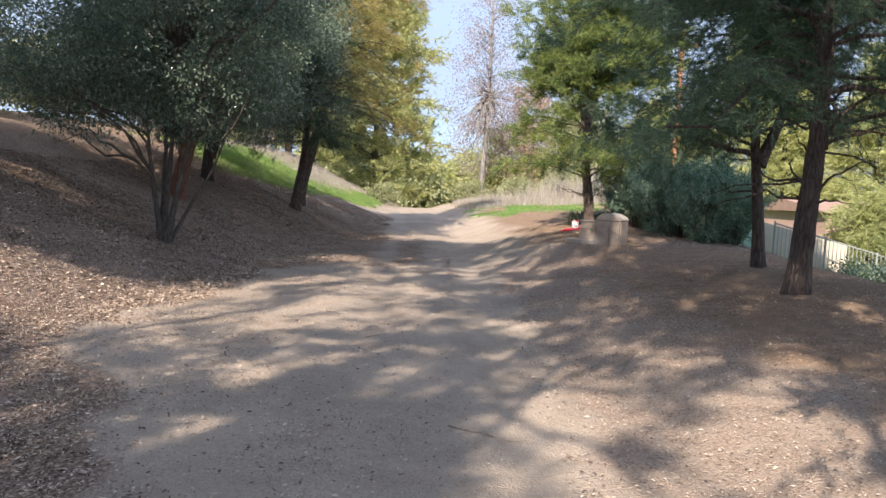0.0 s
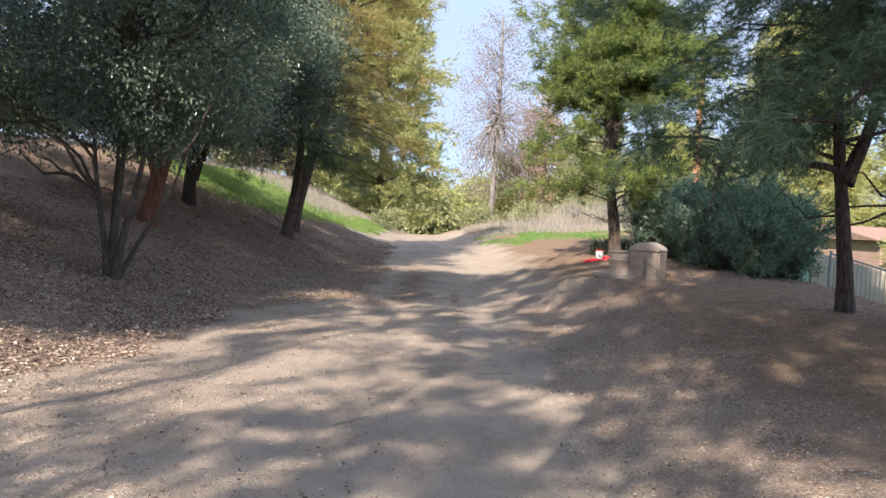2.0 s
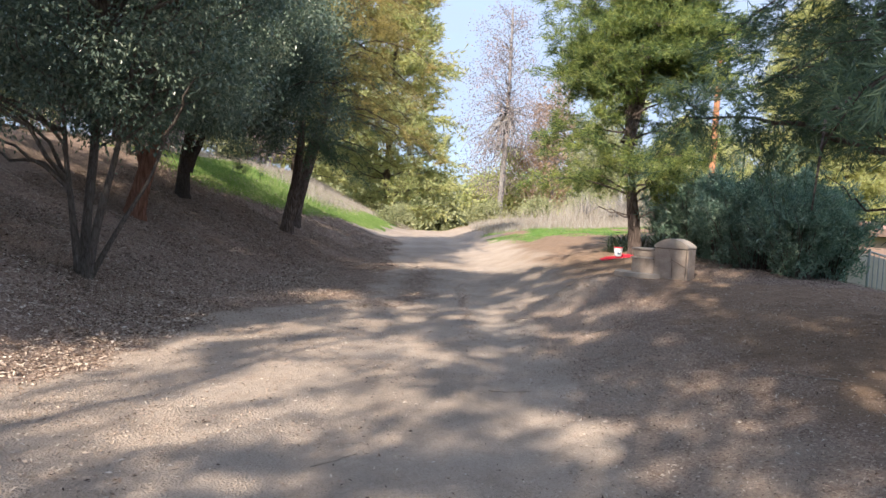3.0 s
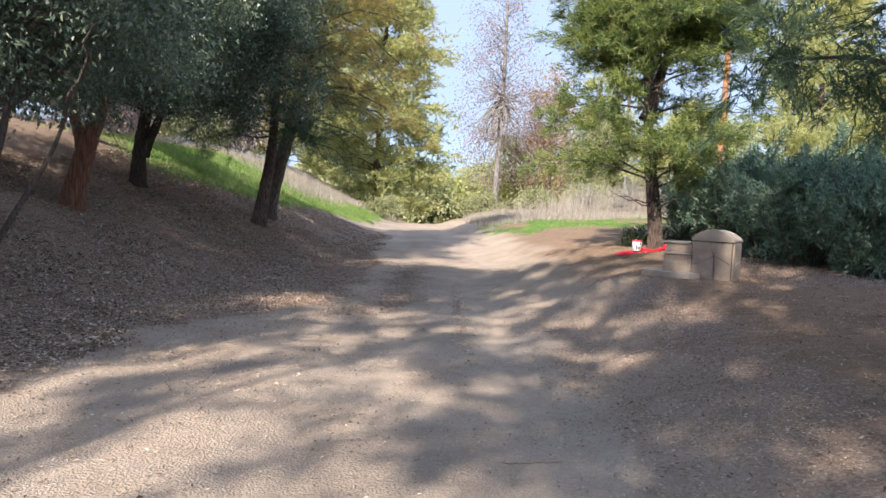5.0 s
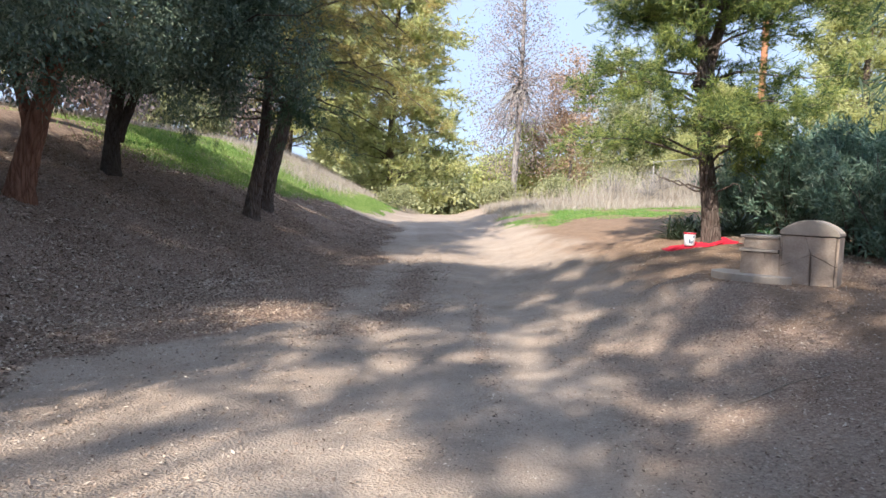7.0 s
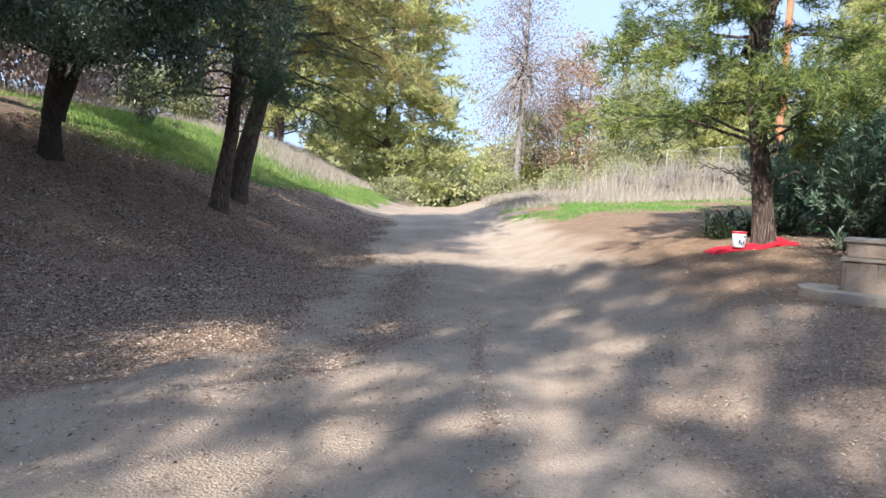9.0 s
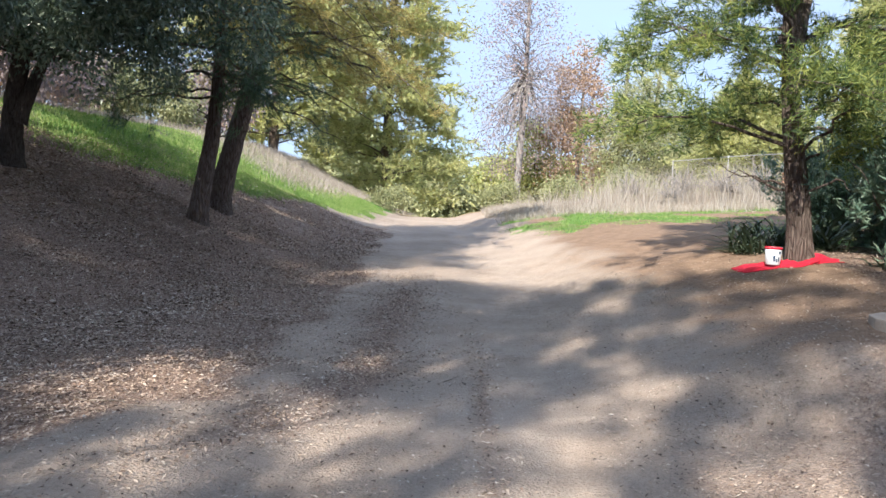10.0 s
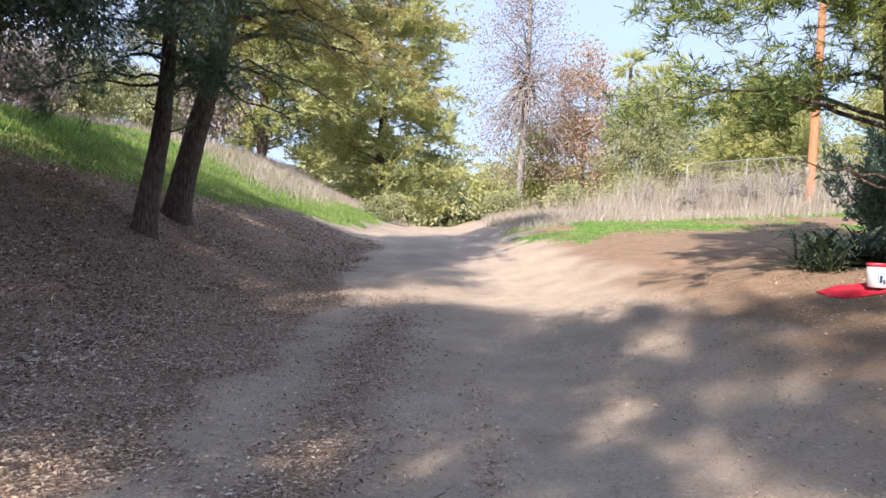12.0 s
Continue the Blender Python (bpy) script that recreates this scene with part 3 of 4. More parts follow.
def left_bank_trees():
    dark = "dark evergreen tree with small leathery leaves on the leaf-strewn bank, some unseen and added for shade"
    broadleaf("tree", at(-5.65, 14.2), "dark evergreen tree with five slim grey stems", [
        [(0, 0, -0.08), (-0.12, 0.0, 0.7), (-0.3, 0.05, 1.7), (-0.45, 0.1, 3.2)],
        [(0, 0.05, -0.08), (0.03, 0.1, 0.9), (0.1, 0.15, 1.9), (0.12, 0.3, 4.2)],
        [(0.08, 0, -0.08), (0.25, -0.02, 0.8), (0.5, 0.0, 1.9), (0.7, 0.1, 3.6)],
        [(0.1, 0.06, -0.08), (0.5, 0.1, 0.7), (0.95, 0.15, 1.5), (1.3, 0.2, 2.6)],
        [(-0.05, 0.1, -0.08), (-0.1, 0.3, 0.9), (-0.2, 0.6, 2.0), (-0.3, 0.9, 4.0)]],
        [(0, 0.2, 3.9, 2.6, 2.2, 1.7), (-2.0, 0, 3.6, 1.9, 1.8, 1.4), (1.1, 0.2, 3.2, 1.5, 1.5, 1.1), (0, 0, 5.8, 2.3, 2.2, 1.3), (2.0, 0.3, 5.6, 1.9, 1.9, 1.3), (-0.4, 0, 2.6, 1.2, 1.0, 0.5)],
        21, GREY_BARK, OAK_LEAF, 330, 290, (0.08, 0.034), radii=[0.065, 0.075, 0.075, 0.045, 0.06], limb_share=0.25)
    broadleaf("tree", at(-7.75, 20.3), "evergreen tree with thick peeling red-brown trunk", [
        [(0, 0, -0.1), (0.2, 0, 0.8), (0.55, 0.05, 2.0), (0.95, 0.1, 4.0), (1.1, 0.1, 6.5)],
        [(0.2, 0.1, 1.2), (-0.3, 0.3, 2.4), (-0.9, 0.5, 4.2)]],
        [(0.5, 0, 4.6, 3.0, 2.6, 2.0), (1.7, -0.6, 3.2, 1.7, 1.5, 0.9), (-1.6, 0, 3.8, 2.0, 1.8, 1.4), (0.6, 0, 7.2, 2.4, 2.4, 1.4), (2.6, -0.3, 5.2, 1.9, 1.8, 1.5), (1.0, -1.0, 2.7, 2.0, 1.3, 0.6), (0.9, -1.2, 2.2, 2.2, 1.2, 0.5), (-1.8, -0.6, 2.8, 1.5, 1.2, 0.6)],
        22, RED_BARK, OAK_LEAF, 360, 265, (0.095, 0.04), radii=[0.24, 0.12], limb_share=0.25)
    broadleaf("tree", at(-8.2, 24.3), "evergreen tree with dark forked trunk", [
        [(0, 0, -0.1), (0.05, 0, 1.0), (0.25, 0, 2.2), (0.6, 0, 4.2), (0.9, 0.2, 7.0)],
        [(0.12, 0, 0.7), (0.5, 0.1, 1.7), (1.1, 0.3, 3.6)]],
        [(0.6, 0.0, 4.2, 2.8, 2.4, 1.9), (2.3, -0.8, 3.1, 1.8, 1.5, 1.0), (0.4, 0.2, 7.0, 2.3, 2.3, 1.6), (2.8, -0.6, 5.0, 2.0, 1.8, 1.5), (3.2, -1.3, 3.5, 1.6, 1.3, 1.0), (1.2, -0.8, 2.4, 2.0, 1.3, 0.6), (3.5, -0.6, 2.5, 1.5, 1.2, 1.0), (2.2, -1.0, 1.9, 1.5, 1.1, 0.6), (-1.0, -0.4, 2.6, 1.4, 1.2, 0.6)],
        23, DARK_BARK, OAK_LEAF, 400, 260, (0.095, 0.04), radii=[0.2, 0.14], limb_share=0.25)
    broadleaf("tree", at(-10.4, 25.3), "slender evergreen tree higher on the bank", [
        [(0, 0, -0.1), (0.1, 0, 1.5), (0.2, 0, 3.5), (0.3, 0, 6.0)]],
        [(0.2, 0, 4.4, 2.4, 2.2, 1.9), (-1.0, 0, 2.9, 1.5, 1.5, 0.7)], 24, GREY_BARK, OAK_LEAF, 80, 240, (0.11, 0.045), radii=[0.14])
    broadleaf("tree", at(-11.4, 16.0), dark, [
        [(0, 0, -0.1), (0.1, 0, 1.3), (0.3, 0, 3.0), (0.4, 0, 5.6)]],
        [(0.2, 0, 3.9, 2.7, 2.4, 1.9), (1.0, -1.2, 2.7, 1.5, 1.4, 0.8), (0, 0, 6, 2, 2, 1.2)], 25, GREY_BARK, OAK_LEAF, 95, 230, (0.11, 0.045), radii=[0.16])
    broadleaf("tree", at(-8.6, 8.4), dark, [
        [(0, 0, -0.1), (0.1, 0, 1.3), (0.4, 0, 3.4), (1.0, 0, 8.0)]],
        [(1.6, 0, 7.4, 3.2, 2.7, 1.8), (-0.4, 0.6, 5.4, 2.6, 2.2, 1.4)], 26, GREY_BARK, OAK_LEAF, 170, 260, (0.11, 0.045), radii=[0.19])
    # This tree and its copies stand out of view, added to shade the left bank.
    broadleaf("tree", at(-8.4, 5.0), dark, [
        [(0, 0, -0.1), (0.1, 0, 1.3), (0.2, 0, 3.0), (0.2, 0, 5.4)]],
        [(0, 0, 4.7, 2.6, 2.2, 1.7), (0.8, 0.6, 3.4, 1.6, 1.4, 0.9)], 27, GREY_BARK, OAK_LEAF, 110, 200, (0.13, 0.055), radii=[0.15], near=False)
    copy_thing(bpy.data.objects["tree.006"], pose(*at(-12.2, 9.5), 0, 0, 100))
    for x, y, a, k in ((-10.7, 3.4, 40, 1.0), (-6.6, -1.5, 300, 0.8)):
        copy_thing(bpy.data.objects["tree.006"], pose(*at(x, y), 0, 0, a)).scale = (k, k, k)
    pine("pine_tree", at(-5.55, 26.15), "slim dark red-barked pine curving up from the bank", 10, 2.9, 2.4, 0.205,
         [[(0, 0, -0.1), (0.08, 0, 0.5), (0.25, 0.05, 1.55), (0.35, 0.1, 2.96), (0.4, 0.1, 5.5), (0.45, 0.1, 9.5)]],
         31, PINE_BARK, DARK_NEEDLE, 46, 15, 11, 0.15, 0.011, droop=1.0, clumps=7, bare=10, tuft=0.08,
         extra=[((0.3, 0, 2.5), (-1.6, -0.4, 2.3), 0.028), ((0.3, 0, 2.9), (-1.9, 0.3, 3.1), 0.03), ((0.35, 0, 3.1), (1.2, -0.6, 2.5), 0.022)],
         leafy=[((0.35, 0, 3.0), (2.1, -0.5, 1.9), 0.03), ((0.35, 0, 3.4), (1.7, -0.9, 2.6), 0.03), ((0.3, 0, 2.6), (-1.5, -0.6, 2.2), 0.026)])
    pine("pine_tree", at(-5.85, 28.2), "stout grey-barked pine leaning over the track from the bank", 11, 3.6, 3.9, 0.27,
         [[(0, 0, -0.1), (0.1, 0, 0.6), (0.36, 0, 1.65), (0.8, 0.05, 3.3), (1.25, 0.1, 5.2), (1.8, 0.2, 8), (2.1, 0.2, 11)]],
         33, PINE_BARK, OLIVE_GOLD, 105, 17, 12, 0.15, 0.012, droop=1.2, clumps=8, bare=8, tuft=0.09, cone=0.5,
         extra=[((0.85, 0.1, 3.4), (4.4, 0.1, 3.2), 0.04), ((0.8, 0.1, 3.1), (3.5, -0.3, 2.1), 0.03), ((0.7, 0, 2.8), (2.9, 0.3, 1.6), 0.025), ((1.0, 0.1, 4.0), (3.7, 0.3, 4.2), 0.03)])


def right_bank_pines():
    pine("pine_tree", at(4.72, 9.35), "pine with deeply furrowed grey-brown bark on bare earth", 10, 2.3, 3.7, 0.155,
         [[(0, 0, -0.1), (0.03, 0, 0.9), (0.12, 0.05, 2.0), (0.16, 0.1, 3.4), (0.18, 0.15, 6), (0.2, 0.2, 10)]], 41, PINE_BARK, DARK_NEEDLE, 95, 24, 15, 0.125, 0.0105, droop=1.0, clumps=8, bare=12, shy=0.5, tuft=0.08,
         extra=[((0.2, 0, 1.9), (-0.3, -0.1, 3.3), 0.03), ((0.22, 0, 2.0), (1.3, 0.2, 2.5), 0.03), ((0.22, 0, 2.1), (1.4, -0.3, 2.2), 0.026), ((0.15, 0, 1.3), (0.9, -0.1, 1.9), 0.022)])
    pine("pine_tree", at(5.6, 12.5), "slim dark pine forking above head height", 8.5, 2.4, 3.0, 0.115,
         [[(0, 0, -0.1), (-0.1, 0, 1.0), (-0.26, 0, 2.2), (-0.35, 0.1, 4.0), (-0.42, 0.1, 8.5)],
          [(-0.17, 0, 1.8), (0.15, 0.05, 2.5), (0.5, 0.1, 4.0), (0.7, 0.1, 7)]],
         42, PINE_BARK, DARK_NEEDLE, 90, 24, 14, 0.13, 0.011, droop=1.0, clumps=8, bare=7, shy=0.6, tuft=0.08,
         leafy=[((-0.22, 0, 1.95), (-3.1, -0.2, 2.55), 0.055), ((-0.2, 0, 2.1), (-1.4, 0.4, 2.4), 0.035)])
    pine("pine_tree", at(4.45, 21.75), "young pine with reddish trunk beside a red cloth", 9.5, 1.3, 2.2, 0.165,
         [[(0, 0, -0.1), (-0.1, 0, 0.9), (-0.28, 0, 2.0), (-0.4, 0, 3.4), (-0.45, 0, 6), (-0.5, 0, 9.6)],
          [(-0.36, 0.05, 2.8), (-0.2, 0.1, 3.4), (0.0, 0.1, 4.2), (0.15, 0.1, 6.5)]],
         43, PINE_BARK, YOUNG_NEEDLE, 135, 28, 11, 0.13, 0.014, droop=0.05, clumps=10, bare=5, cone=0.35, tuft=0.06)
    # Unseen pines behind the start, added to cast dappled shade over track and banks.
    tall = "tall unseen pine behind the start of the track, added for shade"
    sparse = dict(droop=0.6, bare=2, near=False, clumps=6)
    behind = pine("pine_tree", at(7.6, -0.5), tall, 12, 4.2, 3.2, 0.12, [upright(12, (0.3, 0.1))], 44, PINE_BARK, PINE_LEAF, 34, 30, 8, 0.2, 0.042, **sparse)
    for x, y, a, k in ((-5.1, -4.2, 70, 0.6), (-5.0, -7.0, 160, 0.75), (2.5, -0.8, 250, 0.95), (1.2, -5.6, 130, 0.8)):
        copy_thing(behind, pose(*at(x, y), 0, 0, a)).scale = (k, k, k)
    # Taller unseen pines, high crowns added to shade the ground further along.
    high = pine("pine_tree", at(-16.0, -4.0), tall, 17, 9.5, 4.2, 0.08, [upright(17, (0.2, 0.1))], 45, PINE_BARK, PINE_LEAF, 42, 27, 8, 0.2, 0.045, cone=0.3, **sparse)
    copy_thing(high, pose(*at(-4.2, -6.5), 0, 0, 130)).scale = (0.95, 0.95, 0.9)
    copy_thing(high, pose(*at(-0.5, -3.6), 0, 0, 40)).scale = (0.7, 0.7, 1.0)
    copy_thing(high, pose(*at(-7.3, -1.6), 0, 0, 250)).scale = (0.8, 0.8, 0.97)
    copy_thing(high, pose(*at(-3.0, -1.6), 0, 0, 310)).scale = (0.55, 0.55, 1.1)


def far_trees():
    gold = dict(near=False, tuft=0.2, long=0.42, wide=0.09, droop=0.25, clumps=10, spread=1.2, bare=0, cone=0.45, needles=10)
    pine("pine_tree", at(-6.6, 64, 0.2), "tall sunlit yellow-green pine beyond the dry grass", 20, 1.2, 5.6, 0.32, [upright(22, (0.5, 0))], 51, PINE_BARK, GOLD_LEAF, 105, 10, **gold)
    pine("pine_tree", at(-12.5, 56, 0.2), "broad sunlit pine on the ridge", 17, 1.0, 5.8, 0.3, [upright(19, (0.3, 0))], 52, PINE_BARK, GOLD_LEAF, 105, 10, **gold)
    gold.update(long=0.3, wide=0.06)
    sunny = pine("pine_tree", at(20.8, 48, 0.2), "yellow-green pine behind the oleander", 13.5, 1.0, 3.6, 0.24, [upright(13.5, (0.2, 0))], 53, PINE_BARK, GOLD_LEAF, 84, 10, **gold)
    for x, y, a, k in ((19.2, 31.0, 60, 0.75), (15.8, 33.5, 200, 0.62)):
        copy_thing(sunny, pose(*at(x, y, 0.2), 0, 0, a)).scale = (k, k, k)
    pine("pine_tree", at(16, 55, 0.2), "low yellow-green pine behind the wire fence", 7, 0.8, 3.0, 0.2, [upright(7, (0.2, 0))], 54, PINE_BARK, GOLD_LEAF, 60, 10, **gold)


left_bank_trees()
right_bank_pines()
far_trees()


def background_trees():
    def airy(name, x, y, H, rad, seed, leaf, label, clumps, per, size, bark=GREY_BARK, low=0.25, r=0.16, rc=0.6, sunk=0.15):
        blobs = [(0, 0, H * (low + (1 - low) * k), rad * (1.0 - 0.75 * abs(k - 0.35)), rad * (1.0 - 0.75 * abs(k - 0.35)), H * 0.16) for k in (0.1, 0.35, 0.6, 0.85)]
        return broadleaf(name, at(x, y, sunk), label, [upright(H, (0.2, 0), (0.15, 0))], blobs, seed, bark, leaf, clumps, per, size, rc, 0.2, radii=[r], limb_share=0.7, near=False)
    syc = airy("sycamore_tree", 2.9, 60, 17, 4.0, 61, SYC_LEAF, "bare pale-barked sycamore with thin brown and mauve leaves", 300, 40, (0.13, 0.1), SYC_BARK, low=0.18, r=0.26, rc=0.8)
    airy("sycamore_tree", 7.2, 63, 11.5, 2.6, 62, RUST_LEAF, "rusty brown sycamore half bare behind the reeds", 150, 70, (0.18, 0.14), SYC_BARK, low=0.2, rc=0.8)
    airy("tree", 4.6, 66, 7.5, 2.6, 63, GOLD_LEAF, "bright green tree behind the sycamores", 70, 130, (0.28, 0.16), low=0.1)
    will = "olive-green willow with drooping twigs behind the reeds"
    w = airy("willow_tree", 11.2, 60, 8.0, 3.6, 64, WILLOW_LEAF, will, 170, 130, (0.28, 0.075), low=0.12, rc=0.8)
    for x, y, a, k in ((16.5, 62, 80, 0.8), (22, 66, 190, 1.0), (28, 60, 30, 0.9), (34, 66, 100, 1.0)):
        o = copy_thing(w, pose(*at(x, y, 0.15), 0, 0, a))
        o.scale = (k, k, k)
    wood = airy("tree", -3.5, 96, 8, 3.6, 65, WILLOW_LEAF, "hazy green tree beyond the crest of the track", 90, 60, (0.6, 0.36), low=0.1, rc=1.0)
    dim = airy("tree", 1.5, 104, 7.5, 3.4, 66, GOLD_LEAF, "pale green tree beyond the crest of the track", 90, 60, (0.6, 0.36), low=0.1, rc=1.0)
    for i, (x, y, k) in enumerate(((-8, 110, 1.1), (6, 98, 1.0), (12, 105, 1.1), (-13, 100, 1.2), (19, 110, 1.2), (-20, 112, 1.4), (27, 104, 1.3), (-5, 128, 1.3), (4, 130, 1.4))):
        o = copy_thing(wood if i % 2 else dim, pose(*at(x, y, 0.15), 0, 0, 67 * i))
        o.scale = (k, k, k)
    shrub = broadleaf("shrub", at(-13.0, 33), "pale brown scrub on top of the bank", [[(0, 0, -0.05), (0.1, 0, 0.4), (0.1, 0.1, 1.2)], [(0, 0, -0.05), (-0.2, 0.1, 0.5), (-0.5, 0.1, 1.3)]],
                      [(0, 0, 1.2, 1.4, 1.3, 0.9), (0.6, 0, 0.8, 1.0, 1.0, 0.6)], 71, GREY_BARK, SYC_LEAF, 50, 60, (0.15, 0.08), 0.5, radii=[0.03], near=False)
    green = broadleaf("shrub", at(-14.5, 40), "dusty green scrub on top of the bank", [[(0, 0, -0.05), (0.1, 0, 0.4), (0.1, 0.1, 1.2)]],
                      [(0, 0, 1.3, 1.6, 1.4, 1.1), (-0.8, 0, 0.8, 1.0, 1.0, 0.6)], 72, GREY_BARK, WILLOW_LEAF, 60, 70, (0.16, 0.08), 0.5, radii=[0.03], near=False)
    twiggy = broadleaf("shrub", at(10.6, 43.5, 0.05), "bare silvery grey brush among the reeds", [upright(1.5, (0.3 * math.cos(a), 0.3 * math.sin(a)), (0.1, 0), 5) for a in (0, 1.3, 2.6, 3.9, 5.2)],
                       [(0, 0, 1.2, 1.3, 1.0, 0.8)], 74, SYC_BARK, STRAW, 90, 8, (0.06, 0.03), 0.3, radii=[0.02], limb_share=1.0, near=False)
    for i, (x, y, k) in enumerate(((12.2, 42.8, 1.1), (8.9, 42.4, 1.0), (13.6, 41.6, 1.0), (6.9, 43.5, 0.9), (7.8, 40.6, 0.7), (10.2, 40.9, 0.9), (11.6, 41.0, 0.8))):
        copy_thing(twiggy, pose(*at(x, y, 0.05), 0, 0, 80 * i + 30)).scale = (k, k, k)
    low = dict(near=False, long=0.16, wide=0.026, droop=0.2, clumps=8, bare=0, cone=0.4, needles=11)
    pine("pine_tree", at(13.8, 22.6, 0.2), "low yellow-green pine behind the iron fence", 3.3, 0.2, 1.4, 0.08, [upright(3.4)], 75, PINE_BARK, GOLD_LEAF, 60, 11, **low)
    rng = np.random.default_rng(7)
    for i, (x, y) in enumerate(((-12.6, 29.5), (-15, 27), (-14, 36), (-12.8, 41), (-16, 31), (-15, 22), (-17, 18), (-16.5, 44), (-12.4, 46), (-18, 25), (-17, 13), (-14.2, 19.5))):
        o = copy_thing((shrub, green)[i % 2], pose(*at(x, y, 0.05), 0, 0, 73 * i))
        k = rng.uniform(0.9, 1.6)
        o.scale = (k, k, k * rng.uniform(0.8, 1.2))
    bush = broadleaf("shrub", at(-4.9, 54), "low olive shrub at the end of the track", [[(0, 0, -0.05), (0.1, 0, 0.3), (0.1, 0.1, 0.8)]],
                     [(0, 0, 0.7, 1.2, 1.1, 0.7)], 73, GREY_BARK, WILLOW_LEAF, 40, 90, (0.14, 0.06), 0.4, radii=[0.03], near=False)
    ivy = broadleaf("shrub", at(13.6, 25.5, 0.05), "dark green ivy shrub on the slope above the railing", [[(0, 0, -0.05), (0.1, 0, 0.3), (0.1, 0.1, 0.7)]],
                    [(0, 0, 0.45, 1.3, 1.2, 0.5)], 76, GREY_BARK, OAK_LEAF, 50, 90, (0.1, 0.07), 0.4, radii=[0.03], near=False)
    for i, (x, y, k) in enumerate(((15.2, 23.5, 1.1), (14.8, 27.5, 1.0), (12.0, 24.0, 0.9), (15.6, 30.0, 1.1), (11.2, 18.5, 0.8), (13.0, 18.4, 0.9), (12.2, 17.2, 0.8), (16.2, 26.0, 0.9))):
        copy_thing(ivy, pose(*at(x, y, 0.05), 0, 0, 64 * i)).scale = (k, k, k)
    for i, (x, y, k) in enumerate(((1.8, 58, 1.2), (5.5, 55, 1.3), (9, 53, 1.4))):
        copy_thing(bush, pose(*at(x, y, 0.05), 0, 0, 91 * i)).scale = (k, k, k)


def palm(x, y, H, seed):
    rng = np.random.default_rng(seed)
    t = thing("palm_tree", at(x, y, 0.1), "tall fan palm far beyond the willows", "tree", "far palms")
    q, r = stem(t, upright(H, (0.6, 0.2)), np.interp(np.arange(6), [0, 5], [0.3, 0.2]), GREY_BARK, seed)
    c = q[-1]
    for i in range(34):
        az, el = i * 2.4, rng.uniform(-0.7, 1.3)
        d = np.array([math.cos(az) * math.cos(el), math.sin(az) * math.cos(el), math.sin(el)])
        tip = c + d * rng.uniform(1.2, 1.6)
        v, f = tube(bent(c, tip, 0.1, 4, rng), [0.04, 0.03, 0.03, 0.02], 3, i)
        n = 16
        fan = unit(d[None] + rng.normal(0, 0.3, (n, 3)) + np.array([0, 0, -0.2]))
        w, g = spikes(np.repeat(tip[None], n, 0), fan, rng.uniform(1.2, 1.7, n), 0.16, rng)
        child("frond", mesh_of("frond", np.concatenate([v, w]), np.concatenate([np.concatenate([f[:, :3], f[:, [0, 2, 3]]]), g + len(v)]), GOLD_LEAF), t)


background_trees()
palm(18.4, 104, 21.0, 81)
palm(22.6, 105, 19.6, 82)

# ---- grass and litter ----


def scatter(n, x0, x1, y0, y1, keep, rng):
    x, y = rng.uniform(x0, x1, n), rng.uniform(y0, y1, n)
    ok = rng.uniform(size=n) < keep(x, y)
    x, y = x[ok], y[ok]
    return np.stack([x, y, height(x, y)], 1)


def grasses():
    rng = np.random.default_rng(5)

    def blades(name, label, category, p, length, width, lean, material):
        n = len(p)
        d = unit(np.array([0, 0, 1.0]) + rng.normal(0, lean, (n, 3)))
        v, f = spikes(p - np.array([0, 0, 0.01]), d, length * rng.uniform(0.5, 1.3, n), width, rng)
        tagged(new(name, mesh_of(name, v, f, material)), label, category, kind="stuff")

    blades("grass", "short green grass on the sunlit bank", "grass", scatter(150000, -12, -4, 23, 48, lambda x, y: cover(x, y)[2], rng), 0.13, 0.022, 0.5, GRASS)
    blades("grass", "short green grass beside the reeds", "grass", scatter(52000, 0.5, 16, 31, 42, lambda x, y: cover(x, y)[2] ** 1.5, rng), 0.1, 0.02, 0.6, GRASS)
    blades("dry_grass", "pale dry grass along the ridge and the track", "grass",
           scatter(110000, -16, -2.5, 25, 62, lambda x, y: np.clip((cover(x, y)[3] - 0.25) * (0.8 + 0.8 * wave(x, y, 1.5, 4)) * step(3.6, 4.4, -x), 0, 1), rng), 0.36, 0.02, 0.4, STRAW)
    blades("reeds", "tall pale dry reeds across the grass", "grass",
           scatter(13000, 1.0, 18, 37.5, 52, lambda x, y: np.clip(cover(x, y)[3] * (0.25 + 0.8 * wave(x, y, 1.6, 9)) * step(1.5, 5.5, right_of(x, y)), 0, 1), rng), 1.0, 0.024, 0.26, STRAW)
    blades("reeds", "thin bleached stalks above the dry grass", "grass",
           scatter(7000, 4.5, 18, 39, 50, lambda x, y: np.clip(0.3 + 0.9 * wave(x, y, 2.3, 19), 0, 1), rng), 1.6, 0.022, 0.2, STRAW)
    blades("dry_grass", "low pale dry grass under the reeds", "grass",
           scatter(42000, 0.5, 18, 36.5, 52, lambda x, y: np.clip(cover(x, y)[3], 0, 1), rng), 0.34, 0.022, 0.45, STRAW)


